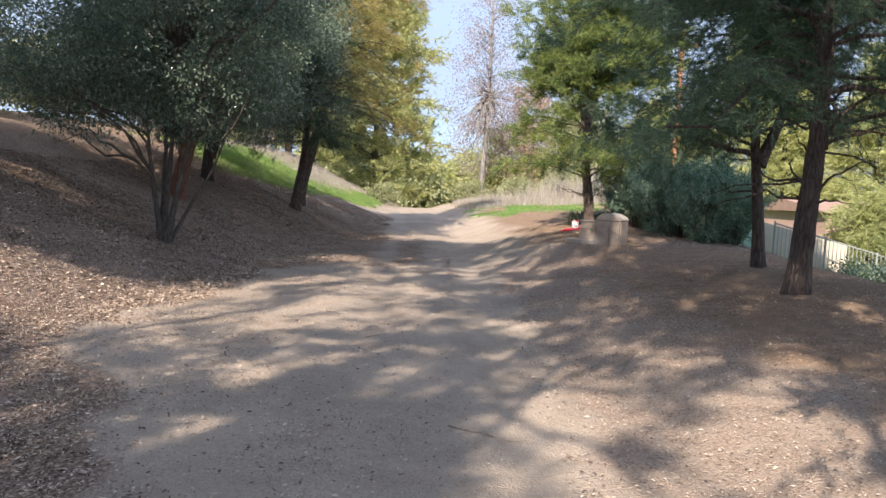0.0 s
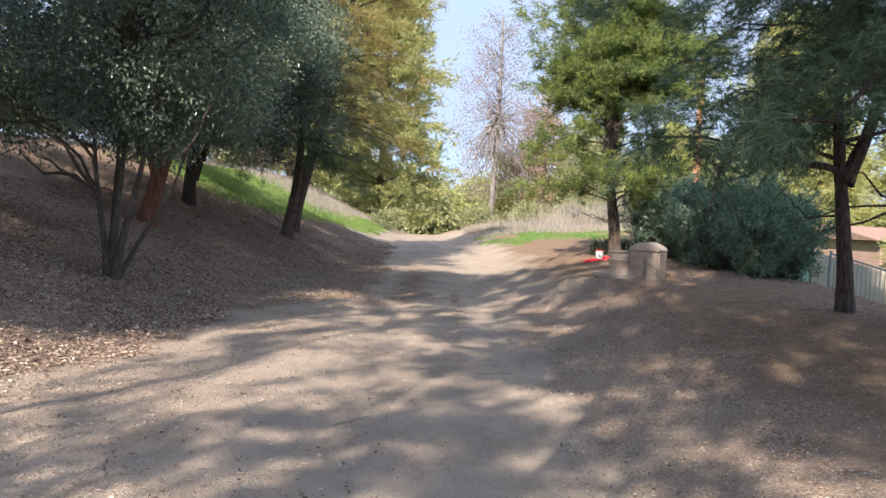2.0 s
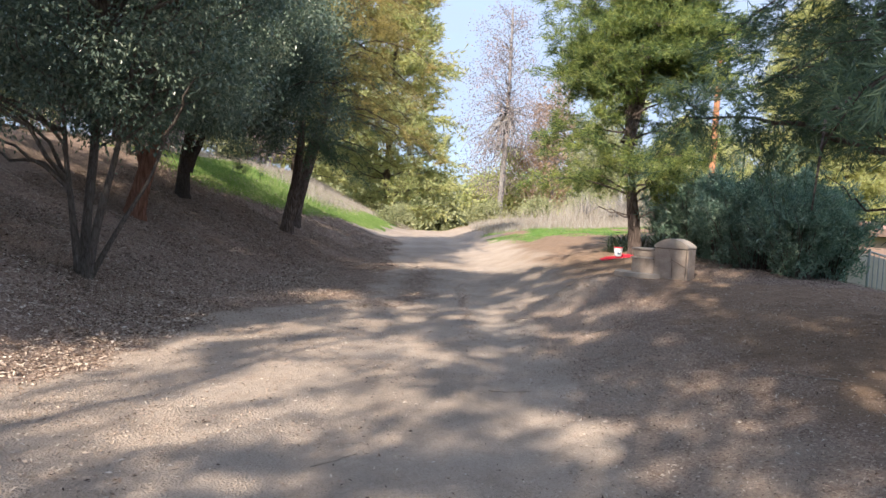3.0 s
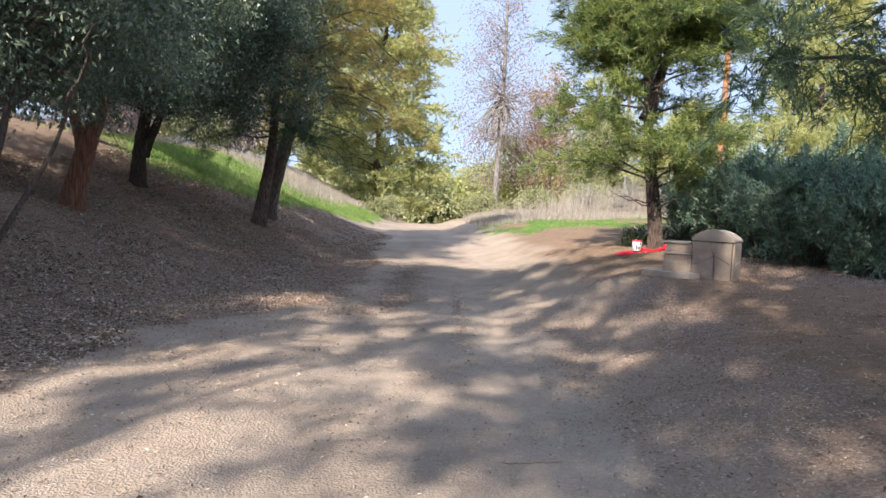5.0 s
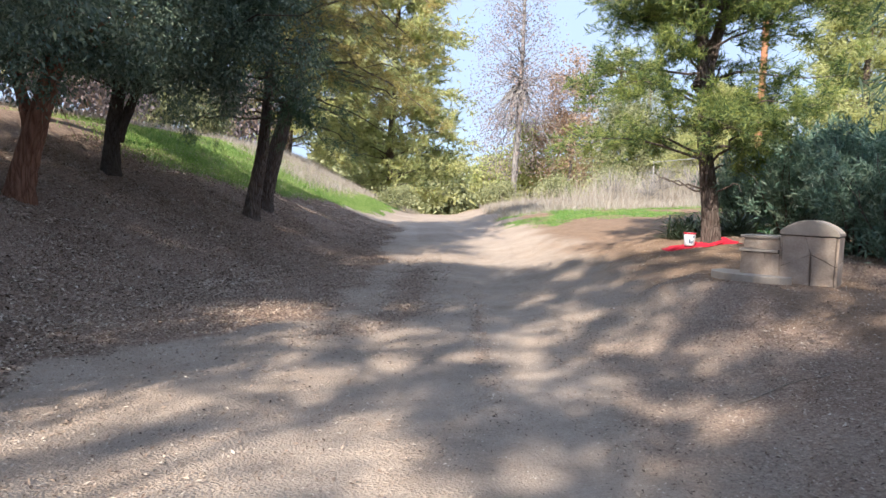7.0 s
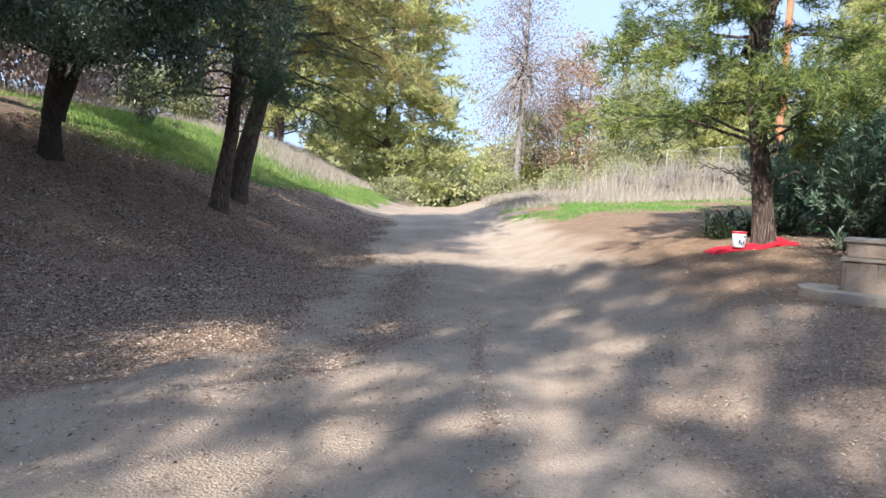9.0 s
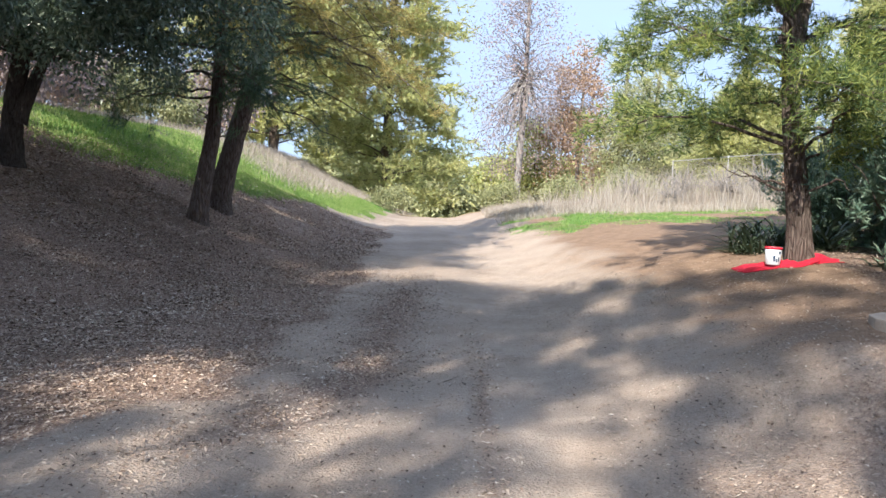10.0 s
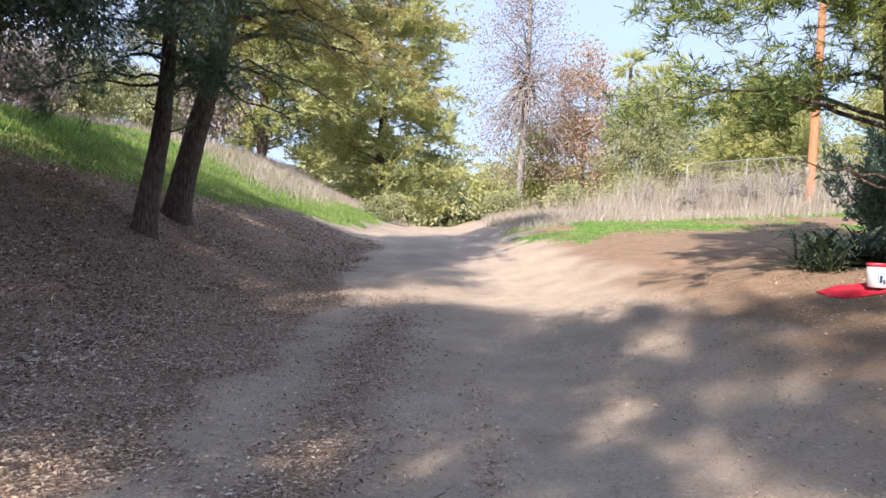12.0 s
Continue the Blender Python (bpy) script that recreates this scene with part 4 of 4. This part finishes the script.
def fallen_leaves():
    rng = np.random.default_rng(6)

    def spread(name, label, p, size, wide):
        n = len(p)
        d = rng.normal(size=(n, 3)) * np.array([1, 1, 0.22])
        d = unit(d)
        s = unit(np.cross(d, np.array([0, 0, 1.0]) + rng.normal(0, 0.35, (n, 3))))
        l = (size * rng.uniform(0.5, 1.4, n))[:, None]
        w = l * wide * rng.uniform(0.7, 1.3, (n, 1)) * 0.5
        c = p + np.array([0, 0, 0.008]) + rng.uniform(0, 0.012, (n, 1)) * np.array([0, 0, 1])
        lift = np.array([0, 0, 1.0]) * l * rng.uniform(0.0, 0.18, (n, 1))
        v = np.stack([c - d * l / 2, c + s * w + lift, c + d * l / 2, c - s * w + lift * 0.4], 1).reshape(-1, 3)
        f = np.arange(4 * n).reshape(n, 4)
        tagged(new(name, mesh_of(name, v, f, LITTER)), label, "leaf litter", kind="stuff")

    spread("leaf_litter", "dry brown fallen leaves covering the bank", scatter(620000, -9.6, 1.0, 2.0, 27, lambda x, y: cover(x, y)[0] * (0.72 + 0.45 * wave(x, y, 0.7, 15)), rng), 0.034, 0.36)
    spread("leaf_litter", "large curled brown leaves lying on the bank", scatter(70000, -9.6, -3.4, 8, 27, lambda x, y: cover(x, y)[0] * (0.45 + 0.6 * wave(x, y, 0.9, 35)), rng), 0.06, 0.45)
    spread("leaf_litter", "dry leaves and clods under the leaning pine", scatter(90000, -9, -2.2, 27, 37, lambda x, y: cover(x, y)[0] * (0.7 + 0.5 * wave(x, y, 0.7, 25)), rng), 0.045, 0.5)
    spread("leaf_litter", "dry leaves and bark chips scattered on bare earth", scatter(190000, 0.8, 7.5, 2.0, 24, lambda x, y: 0.2 + 0.2 * wave(x, y, 0.6, 16) + 0.85 * cover(x, y)[0], rng), 0.028, 0.3)
    spread("leaf_litter", "sparse dry leaves on the dusty track", scatter(130000, -3.8, 2.5, 2.5, 27, lambda x, y: 0.25 + 0.6 * wave(x, y, 0.8, 17), rng), 0.017, 0.5)
    spread("leaf_litter", "brown leaves strewn from the bank onto the track", scatter(70000, -3.8, 0.2, 2.0, 26, lambda x, y: step(-0.4, 2.6, -x) * (0.35 + 0.65 * wave(x, y, 0.9, 27)), rng), 0.025, 0.36)


grasses()
fallen_leaves()

# ---- shrubs beside the track ----


def oleanders():
    rng = np.random.default_rng(31)
    t = thing("oleander_shrub", at(6.0, 21.6, 0.05), "dense dark green oleander with long narrow leaves", "shrub", "oleander hedge")
    o, d = [], []
    for i in range(46):
        az, out = i * 2.4, rng.uniform(0.15, 1.15)
        tip = np.array([math.cos(az) * out, math.sin(az) * out, 2.0 - 0.55 * out ** 2 + rng.normal(0, 0.15)])
        line = bent((0.25 * math.cos(az), 0.25 * math.sin(az), 0), tip, 0.05, 8, rng, 0.2)
        v, f = tube(line, np.linspace(0.014, 0.005, 8), 5, i)
        child("stem", mesh_of("stem", v, f, GREY_BARK, True), t)
        for _ in range(5):
            g = rng.uniform(0.15, 1.0)
            p = np.array([np.interp(g, np.linspace(0, 1, 8), line[:, k]) for k in range(3)]) + rng.normal(0, 0.16, 3)
            w = unit(np.array([math.cos(az) * 0.5, math.sin(az) * 0.5, 0.8]) + rng.normal(0, 0.4, 3))
            n = 58
            q = p + w * rng.uniform(-0.25, 0.25, (n, 1)) + rng.normal(0, 0.05, (n, 3))
            o.append(q)
            d.append(unit(w * 0.5 + rng.normal(0, 0.6, (n, 3)) + np.array([0, 0, 0.1])))
    o, d = np.concatenate(o), np.concatenate(d)
    v, f = kites(o, d, 0.15 * rng.uniform(0.7, 1.2, len(o)), 0.032, rng)
    child("foliage", mesh_of("foliage", v, f, OLEANDER_LEAF), t)
    for i, (x, y, k) in enumerate(((5.9, 19.6, 0.95), (5.9, 18.1, 0.85), (6.25, 16.9, 0.8), (7.05, 17.5, 0.8), (7.0, 18.9, 1.0), (7.5, 21.0, 1.1), (7.1, 23.3, 1.0), (6.3, 25.0, 0.85), (7.7, 25.6, 1.0))):
        copy_thing(t, pose(*at(x, y, 0.05), 0, 0, 77 * i + 40)).scale = (k, k, k)


def strap_plant(x, y, size, count, seed):
    """A clump of arching strap leaves, some withered at the foot."""
    rng = np.random.default_rng(seed)
    t = thing("strap_leaf_plant", at(x, y, 0.02), "dark green strap-leaved plant with withered lower leaves", "plant", "plants by the pine")
    for i in range(count):
        az, reach = i * 2.4 + rng.normal(0, 0.2), size * rng.uniform(0.5, 1.0)
        rise = size * rng.uniform(0.1, 1.0) * (1.0 if i > count * 0.3 else 0.2)
        s = np.linspace(0, 1, 6)
        root = rng.normal(0, 0.12, 2)
        px = np.stack([root[0] + math.cos(az) * reach * s, root[1] + math.sin(az) * reach * s, rise * (1.9 * s - 1.35 * s ** 2)], 1)
        side = np.array([-math.sin(az), math.cos(az), 0]) * 0.019
        w = np.array([0.7, 1, 1, 0.85, 0.5, 0.05])[:, None]
        mid = px + np.array([0, 0, -0.008]) * w
        v = np.concatenate([px - side * w, mid, px + side * w])
        a = np.arange(5)
        f = np.concatenate([np.stack([a, a + 1, a + 7, a + 6], 1), np.stack([a + 6, a + 7, a + 13, a + 12], 1)])
        child("leaf", mesh_of("leaf", v, f, STRAP_LEAF, True), t)


oleanders()
for k, (x, y, size, n) in enumerate(((4.35, 23.3, 0.7, 120), (4.9, 23.5, 0.85, 120), (5.4, 23.1, 0.8, 100), (4.65, 23.9, 0.8, 90), (5.7, 23.8, 0.95, 90), (5.15, 20.9, 0.35, 40))):
    strap_plant(x, y, size, n, 90 + k)

# ---- stone monument, cloth, bucket ----


def slab(points, z0, z1, bevel=0.012):
    """A flat piece with the given outline."""
    bm = bmesh.new()
    f = bm.faces.new([bm.verts.new((x, y, z0)) for x, y in points])
    top = bmesh.ops.extrude_face_region(bm, geom=[f])
    bmesh.ops.translate(bm, vec=(0, 0, z1 - z0), verts=[v for v in top["geom"] if isinstance(v, bmesh.types.BMVert)])
    bmesh.ops.recalc_face_normals(bm, faces=bm.faces)
    if bevel:
        bmesh.ops.bevel(bm, geom=list(bm.edges), offset=bevel, segments=2, affect="EDGES", profile=0.6)
    return bm


def block(x0, x1, y0, y1, z0, z1, bevel=0.01):
    return slab([(x0, y0), (x1, y0), (x1, y1), (x0, y1)], z0, z1, bevel)


def facing(parent, origin, across, outward, w, h, nx, nz, seed):
    """Irregular flagstones set on a wall face, each a part, with recessed joints."""
    rng = random.Random(seed)
    grid = {}
    for i in range(nx + 1):
        for j in range(nz + 1):
            dx = 0 if i in (0, nx) else rng.uniform(-0.32, 0.32) * w / nx
            dz = 0 if j in (0, nz) else rng.uniform(-0.32, 0.32) * h / nz
            grid[i, j] = (w * i / nx + dx, h * j / nz + dz)
    a, o = Vector(across), Vector(outward)
    for i in range(nx):
        for j in range(nz):
            q = [grid[i, j], grid[i + 1, j], grid[i + 1, j + 1], grid[i, j + 1]]
            cx, cz = sum(p[0] for p in q) / 4, sum(p[1] for p in q) / 4
            ring = []
            for k in range(4):
                (ax, az), (bx, bz) = q[k], q[(k + 1) % 4]
                ring.append((ax, az))
                ring.append(((ax + bx) / 2 + rng.uniform(-0.012, 0.012), (az + bz) / 2 + rng.uniform(-0.012, 0.012)))
            ring = [(cx + (x - cx) * 0.968, cz + (z - cz) * 0.968) for x, z in ring]
            bm = slab(ring, 0.0, rng.uniform(0.018, 0.03), 0.005)
            m = Matrix(((a.x, 0, o.x, origin[0]), (a.y, 0, o.y, origin[1]), (0, 1, 0, origin[2]), (0, 0, 0, 1)))
            bmesh.ops.transform(bm, matrix=m, verts=bm.verts)
            part("flagstone", bm, STONE, parent)


def monument():
    x, y, turn = 3.25, 17.13, -33
    z = float(height(3.8, 16.9)) - 0.03
    t = thing("stone_monument", (x, y, z), "low tan flagstone-clad monument with a rounded top", "monument")
    t.rotation_euler = (0, 0, radians(turn))
    body = part("main_block", block(0.45, 1.01, 0.03, 0.52, -0.15, 0.58), MORTAR, t)
    facing(body, (0.45, 0.03, 0.0), (1, 0, 0), (0, -1, 0), 0.56, 0.58, 2, 2, 14)
    facing(body, (0.45, 0.52, 0.0), (0, -1, 0), (-1, 0, 0), 0.49, 0.58, 2, 2, 2)
    facing(body, (1.01, 0.03, 0.0), (0, 1, 0), (1, 0, 0), 0.49, 0.58, 1, 2, 3)
    arc = [(0.42 + 0.62 * k / 14, 0.585 + 0.04 + 0.14 * math.sin(math.pi * k / 14) ** 0.75) for k in range(15)]
    bm = slab([(0.42, 0.585)] + arc + [(1.04, 0.585)], 0, 0.57, 0.012)
    bmesh.ops.transform(bm, matrix=Matrix(((1, 0, 0, 0), (0, 0, 1, -0.01), (0, 1, 0, 0), (0, 0, 0, 1))), verts=bm.verts)
    bmesh.ops.recalc_face_normals(bm, faces=bm.faces)
    part("rounded_cap", bm, CAPSTONE, t, "pale rounded capstone")
    low = part("low_block", block(0.03, 0.43, 0.03, 0.5, -0.15, 0.36), MORTAR, t)
    facing(low, (0.03, 0.03, 0.0), (1, 0, 0), (0, -1, 0), 0.4, 0.36, 3, 1, 4)
    facing(low, (0.03, 0.5, 0.0), (0, -1, 0), (-1, 0, 0), 0.47, 0.36, 2, 1, 5)
    part("ledge", block(-0.015, 0.418, -0.02, 0.53, 0.362, 0.395, 0.008), CAPSTONE, t, "worn projecting stone ledge")
    part("back_panel", block(0.03, 0.43, 0.03, 0.5, 0.397, 0.525, 0.008), STONE, t, "smooth recessed sandstone panel")
    part("cap_slab", block(-0.01, 0.416, -0.005, 0.53, 0.527, 0.56, 0.01), CAPSTONE, t, "thin chipped top slab")
    rng = random.Random(8)
    rim = [(-0.3, 0.45), (-0.36, 0.2), (-0.3, 0.0), (-0.15, -0.17), (0.05, -0.27), (0.3, -0.3), (0.5, -0.24), (0.62, -0.1), (0.6, -0.01), (-0.02, 0.0), (-0.02, 0.45)]
    rim = [(a + rng.uniform(-0.02, 0.02), b + rng.uniform(-0.02, 0.02)) for a, b in rim]
    s = thing("stone_step", (x, y, z), "broken flat flagstone slab at the foot of the monument", "stone slab")
    s.rotation_euler = (0, 0, radians(turn))
    part("slab", slab(rim, -0.12, 0.1, 0.014), CAPSTONE, s)


def red_cloth():
    nx, ny = 64, 40
    u, v = np.meshgrid(np.linspace(0, 1, nx), np.linspace(0, 1, ny), indexing="ij")
    u, v = u.ravel(), v.ravel()
    x = 3.6 + 1.28 * u + 0.05 * wave(v * 3, u * 3, 0.7, 2)
    y = 21.3 + (0.62 - 0.5 * abs(u - 0.45)) * v + 0.4 * (u - 0.5) ** 2 + 0.14 * wave(u * 3, v * 2, 0.5, 3) + 0.05 * (u - 0.5)
    fold = 0.5 + 0.5 * np.sin(9 * u + 5 * v + 2.2 * wave(u, v, 0.3, 4))
    lump = step(0.45, 0.8, u) * (1 - step(0.75, 1.0, u)) * 0.06 * v
    rim = np.minimum(np.minimum(u, 1 - u) * 2, np.minimum(v, 1 - v))
    z = height(x, y) + 0.008 + step(0, 0.12, rim) * (0.06 * fold * np.abs(wave(u, v, 0.22, 6)) + lump + 0.03 * np.abs(wave(u, v, 0.1, 7)))
    i, j = np.meshgrid(np.arange(nx - 1), np.arange(ny - 1), indexing="ij")
    f = np.stack([i * ny + j, (i + 1) * ny + j, (i + 1) * ny + j + 1, i * ny + j + 1], -1).reshape(-1, 4)
    ob = new("cloth", mesh_of("cloth", np.stack([x, y, z], 1), f, RED_CLOTH, True))
    m = ob.modifiers.new("thickness", "SOLIDIFY")
    m.thickness, m.offset = 0.004, 1
    tagged(ob, "crumpled bright red cloth spread at the foot of a pine", "cloth")


def bucket():
    x, y = 3.95, 21.42
    t = thing("bucket", (x, y, float(height(x, y)) + 0.05), "white plastic bucket with red rim standing on a red cloth", "bucket")

    def turned(profile, sides=40):
        v, f = [], []
        for r, z in profile:
            v += [(r * math.cos(2 * math.pi * k / sides), r * math.sin(2 * math.pi * k / sides), z) for k in range(sides)]
        for a in range(len(profile) - 1):
            for k in range(sides):
                n = (k + 1) % sides
                f.append((a * sides + k, a * sides + n, (a + 1) * sides + n, (a + 1) * sides + k))
        return v, f

    v, f = turned([(0.001, 0.0), (0.092, 0.0), (0.098, 0.008), (0.112, 0.225), (0.106, 0.225), (0.09, 0.012), (0.001, 0.012)])
    t.scale = (0.92, 0.92, 0.95)
    child("body", mesh_of("body", v, f, WHITE_PLASTIC, True), t)
    v, f = turned([(0.104, 0.218), (0.117, 0.216), (0.12, 0.225), (0.118, 0.243), (0.11, 0.246), (0.105, 0.24), (0.104, 0.218)])
    child("rim", mesh_of("rim", v, f, RED_CLOTH, True), t, "red plastic rim")
    arc = [(0.118 * math.cos(math.pi * k / 16), -0.03 - 0.075 * math.sin(math.pi * k / 16), 0.228 + 0.02 * math.sin(math.pi * k / 16)) for k in range(17)]
    v, f = tube(arc, [0.003] * 17, 6)
    child("handle", mesh_of("handle", v, f, GALVANISED, True), t, "thin wire handle")
    for a0, a1, z0, z1 in ((-112, -96, 0.05, 0.13), (-92, -80, 0.04, 0.09), (-70, -52, 0.15, 0.19), (-75, -62, 0.05, 0.11), (-120, -116, 0.08, 0.19)):
        v = []
        for k in range(6):
            a = radians(a0 + (a1 - a0) * k / 5)
            for zz in (z0, z1):
                r = 0.098 + 0.014 * (zz - 0.008) / 0.217 + 0.0012
                v.append((r * math.cos(a), r * math.sin(a), zz))
        f = [(2 * k, 2 * k + 2, 2 * k + 3, 2 * k + 1) for k in range(5)]
        child("print", mesh_of("print", v, f, BLUE_INK), t, "dark blue printed patch")


monument()
red_cloth()
bucket()

# ---- fences, pole, house ----


def rod(a, b, r, sides=6):
    return tube([a, ((a[0] + b[0]) / 2, (a[1] + b[1]) / 2, (a[2] + b[2]) / 2), b], [r] * 3, sides)


def iron_fence():
    """Railing that steps down the slope from the wall behind the oleanders."""
    a, b = Vector((9.45, 20.3)), Vector((15.0, 19.6))
    n = 52
    t = thing("iron_fence", (0, 0, 0), "dark iron railing with upright bars descending beside a tan wall", "fence")
    foot = np.interp(np.arange(n + 1), [0, n], [0.12, -1.35])
    for k in range(n + 1):
        p = a.lerp(b, k / n)
        post = k % 13 == 0
        low = min(foot[k], float(height(p.x, p.y))) - 0.2 if post else foot[k] + 0.1
        v, f = rod((p.x, p.y, low), (p.x, p.y, foot[k] + (1.16 if post else 1.1)), 0.03 if post else 0.011, 6)
        child("post" if post else "bar", mesh_of("bar", v, f, IRON), t)
    for h in (0.14, 1.1):
        v, f = rod((a.x, a.y, foot[0] + h), (b.x, b.y, foot[-1] + h), 0.022, 6)
        child("rail", mesh_of("rail", v, f, IRON), t)


def wire_fence():
    t = thing("chain_link_fence", (0, 0, 0), "grey chain-link fence with steel posts behind the reeds", "fence")
    pts = [Vector((9.5 + 2.4 * k, 46.5 - 0.55 * k)) for k in range(10)]
    zs = [float(height(*p)) for p in pts]
    wires = []
    for k, (p, z) in enumerate(zip(pts, zs)):
        v, f = rod((p.x, p.y, z - 0.3), (p.x, p.y, z + 2.1), 0.03, 6)
        child("post", mesh_of("post", v, f, GALVANISED), t)
        if k:
            o, oz = pts[k - 1], zs[k - 1]
            v, f = rod((o.x, o.y, oz + 2.05), (p.x, p.y, z + 2.05), 0.02, 6)
            child("rail", mesh_of("rail", v, f, GALVANISED), t)
            for i in range(-14, 17):
                for s in (1, -1):
                    e = []
                    for h in (0.05, 2.03):
                        w = (i / 16) + (h / 2.4 if s > 0 else 0.84 - h / 2.4)
                        e.append((w, h))
                    (w0, h0), (w1, h1) = e
                    c0, c1 = max(0.0, min(w0, w1)), min(1.0, max(w0, w1))
                    if c1 - c0 < 0.02:
                        continue
                    g = lambda w: h0 + (h1 - h0) * (w - w0) / (w1 - w0)
                    ends = []
                    for c in (c0, c1):
                        q = o.lerp(p, c)
                        ends.append((q.x, q.y, oz + (z - oz) * c + g(c)))
                    wires.append(rod(ends[0], ends[1], 0.004, 3))
    v, f = joined(wires)
    tagged(child("wire", mesh_of("wire", v, f, GALVANISED), t), kind="stuff")


def utility_pole():
    x, y = 14.2, 44.9
    t = thing("utility_pole", at(x, y, 0.2), "orange-brown wooden utility pole behind the reeds", "pole")
    q, r = stem(t, upright(10.5, (0.0, 0)), np.linspace(0.2, 0.14, 6), POLE_WOOD, 3, "shaft", False)
    part("box", block(-0.3, -0.18, -0.12, 0.06, 1.5, 1.75, 0.01), GALVANISED, t, "small pale metal box")
    part("crossarm", block(-1.1, 1.1, -0.22, -0.1, 9.4, 9.55, 0.01), POLE_WOOD, t)


def house_below():
    t = thing("house", (14.9, 27.2, -1.4), "terracotta-coloured house below the bank", "house")
    part("wall", block(-1.9, 1.9, -3, 3, -1.0, 3.0, 0.02), PINK_WALL, t)
    bm = bmesh.new()
    v = [bm.verts.new(p) for p in ((-2.1, -3.3, 3.02), (2.1, -3.3, 3.02), (2.1, 3.3, 3.02), (-2.1, 3.3, 3.02), (-2.1, 0, 3.5), (2.1, 0, 3.5))]
    for f in ((0, 1, 5, 4), (2, 3, 4, 5), (0, 4, 3), (1, 2, 5), (3, 2, 1, 0)):
        bm.faces.new([v[i] for i in f])
    part("roof", bm, ROOF_TILE, t)
    w = thing("garden_wall", (9.3, 21.0, -0.7), "tan stucco garden wall with a mint green panel", "wall")
    bm = slab([(0.0, -0.6), (2.6, -0.9), (2.6, 1.35), (0.0, 1.95)], -0.12, 0.1, 0.02)
    bmesh.ops.transform(bm, matrix=Matrix(((1, 0, 0, 0), (0, 0, 1, 0), (0, 1, 0, 0), (0, 0, 0, 1))), verts=bm.verts)
    bmesh.ops.recalc_face_normals(bm, faces=bm.faces)
    part("wall", bm, TAN_WALL, w)
    part("panel", block(-0.75, -0.004, -0.06, 0.04, -0.4, 2.15, 0.01), MINT_PAINT, w, "mint green panel")


def sticks():
    rng = np.random.default_rng(12)
    for x, y, a, L, r in ((-0.38, 15.2, 25, 0.24, 0.007), (0.35, 4.95, -8, 0.5, 0.008), (-0.7, 8.3, 40, 0.4, 0.006), (1.9, 7.1, 70, 0.5, 0.007), (0.55, 10.6, 15, 0.35, 0.006),
                          (1.3, 15.4, -30, 0.4, 0.006), (-2.4, 16.8, 5, 0.6, 0.008), (3.1, 9.9, 120, 0.6, 0.009), (-0.1, 18.0, 60, 0.3, 0.006), (2.3, 13.6, 10, 0.7, 0.008), (-4.2, 12.9, 150, 0.7, 0.01)):
        d = np.array([math.cos(radians(a)), math.sin(radians(a)), 0]) * L / 2
        line = bent(np.array([x, y, 0]) - d, np.array([x, y, 0]) + d, 0, 9, rng, 0.35)
        line[:, 2] = height(line[:, 0], line[:, 1]) + r * 0.9
        v, f = tube(line, np.linspace(r, r * 0.5, 9), 6, 3)
        ob = new("stick", mesh_of("stick", v, f, STICK_WOOD, True))
        tagged(ob, "thin weathered stick lying on the dirt", "stick", "fallen sticks")


iron_fence()
wire_fence()
utility_pole()
house_below()
sticks()
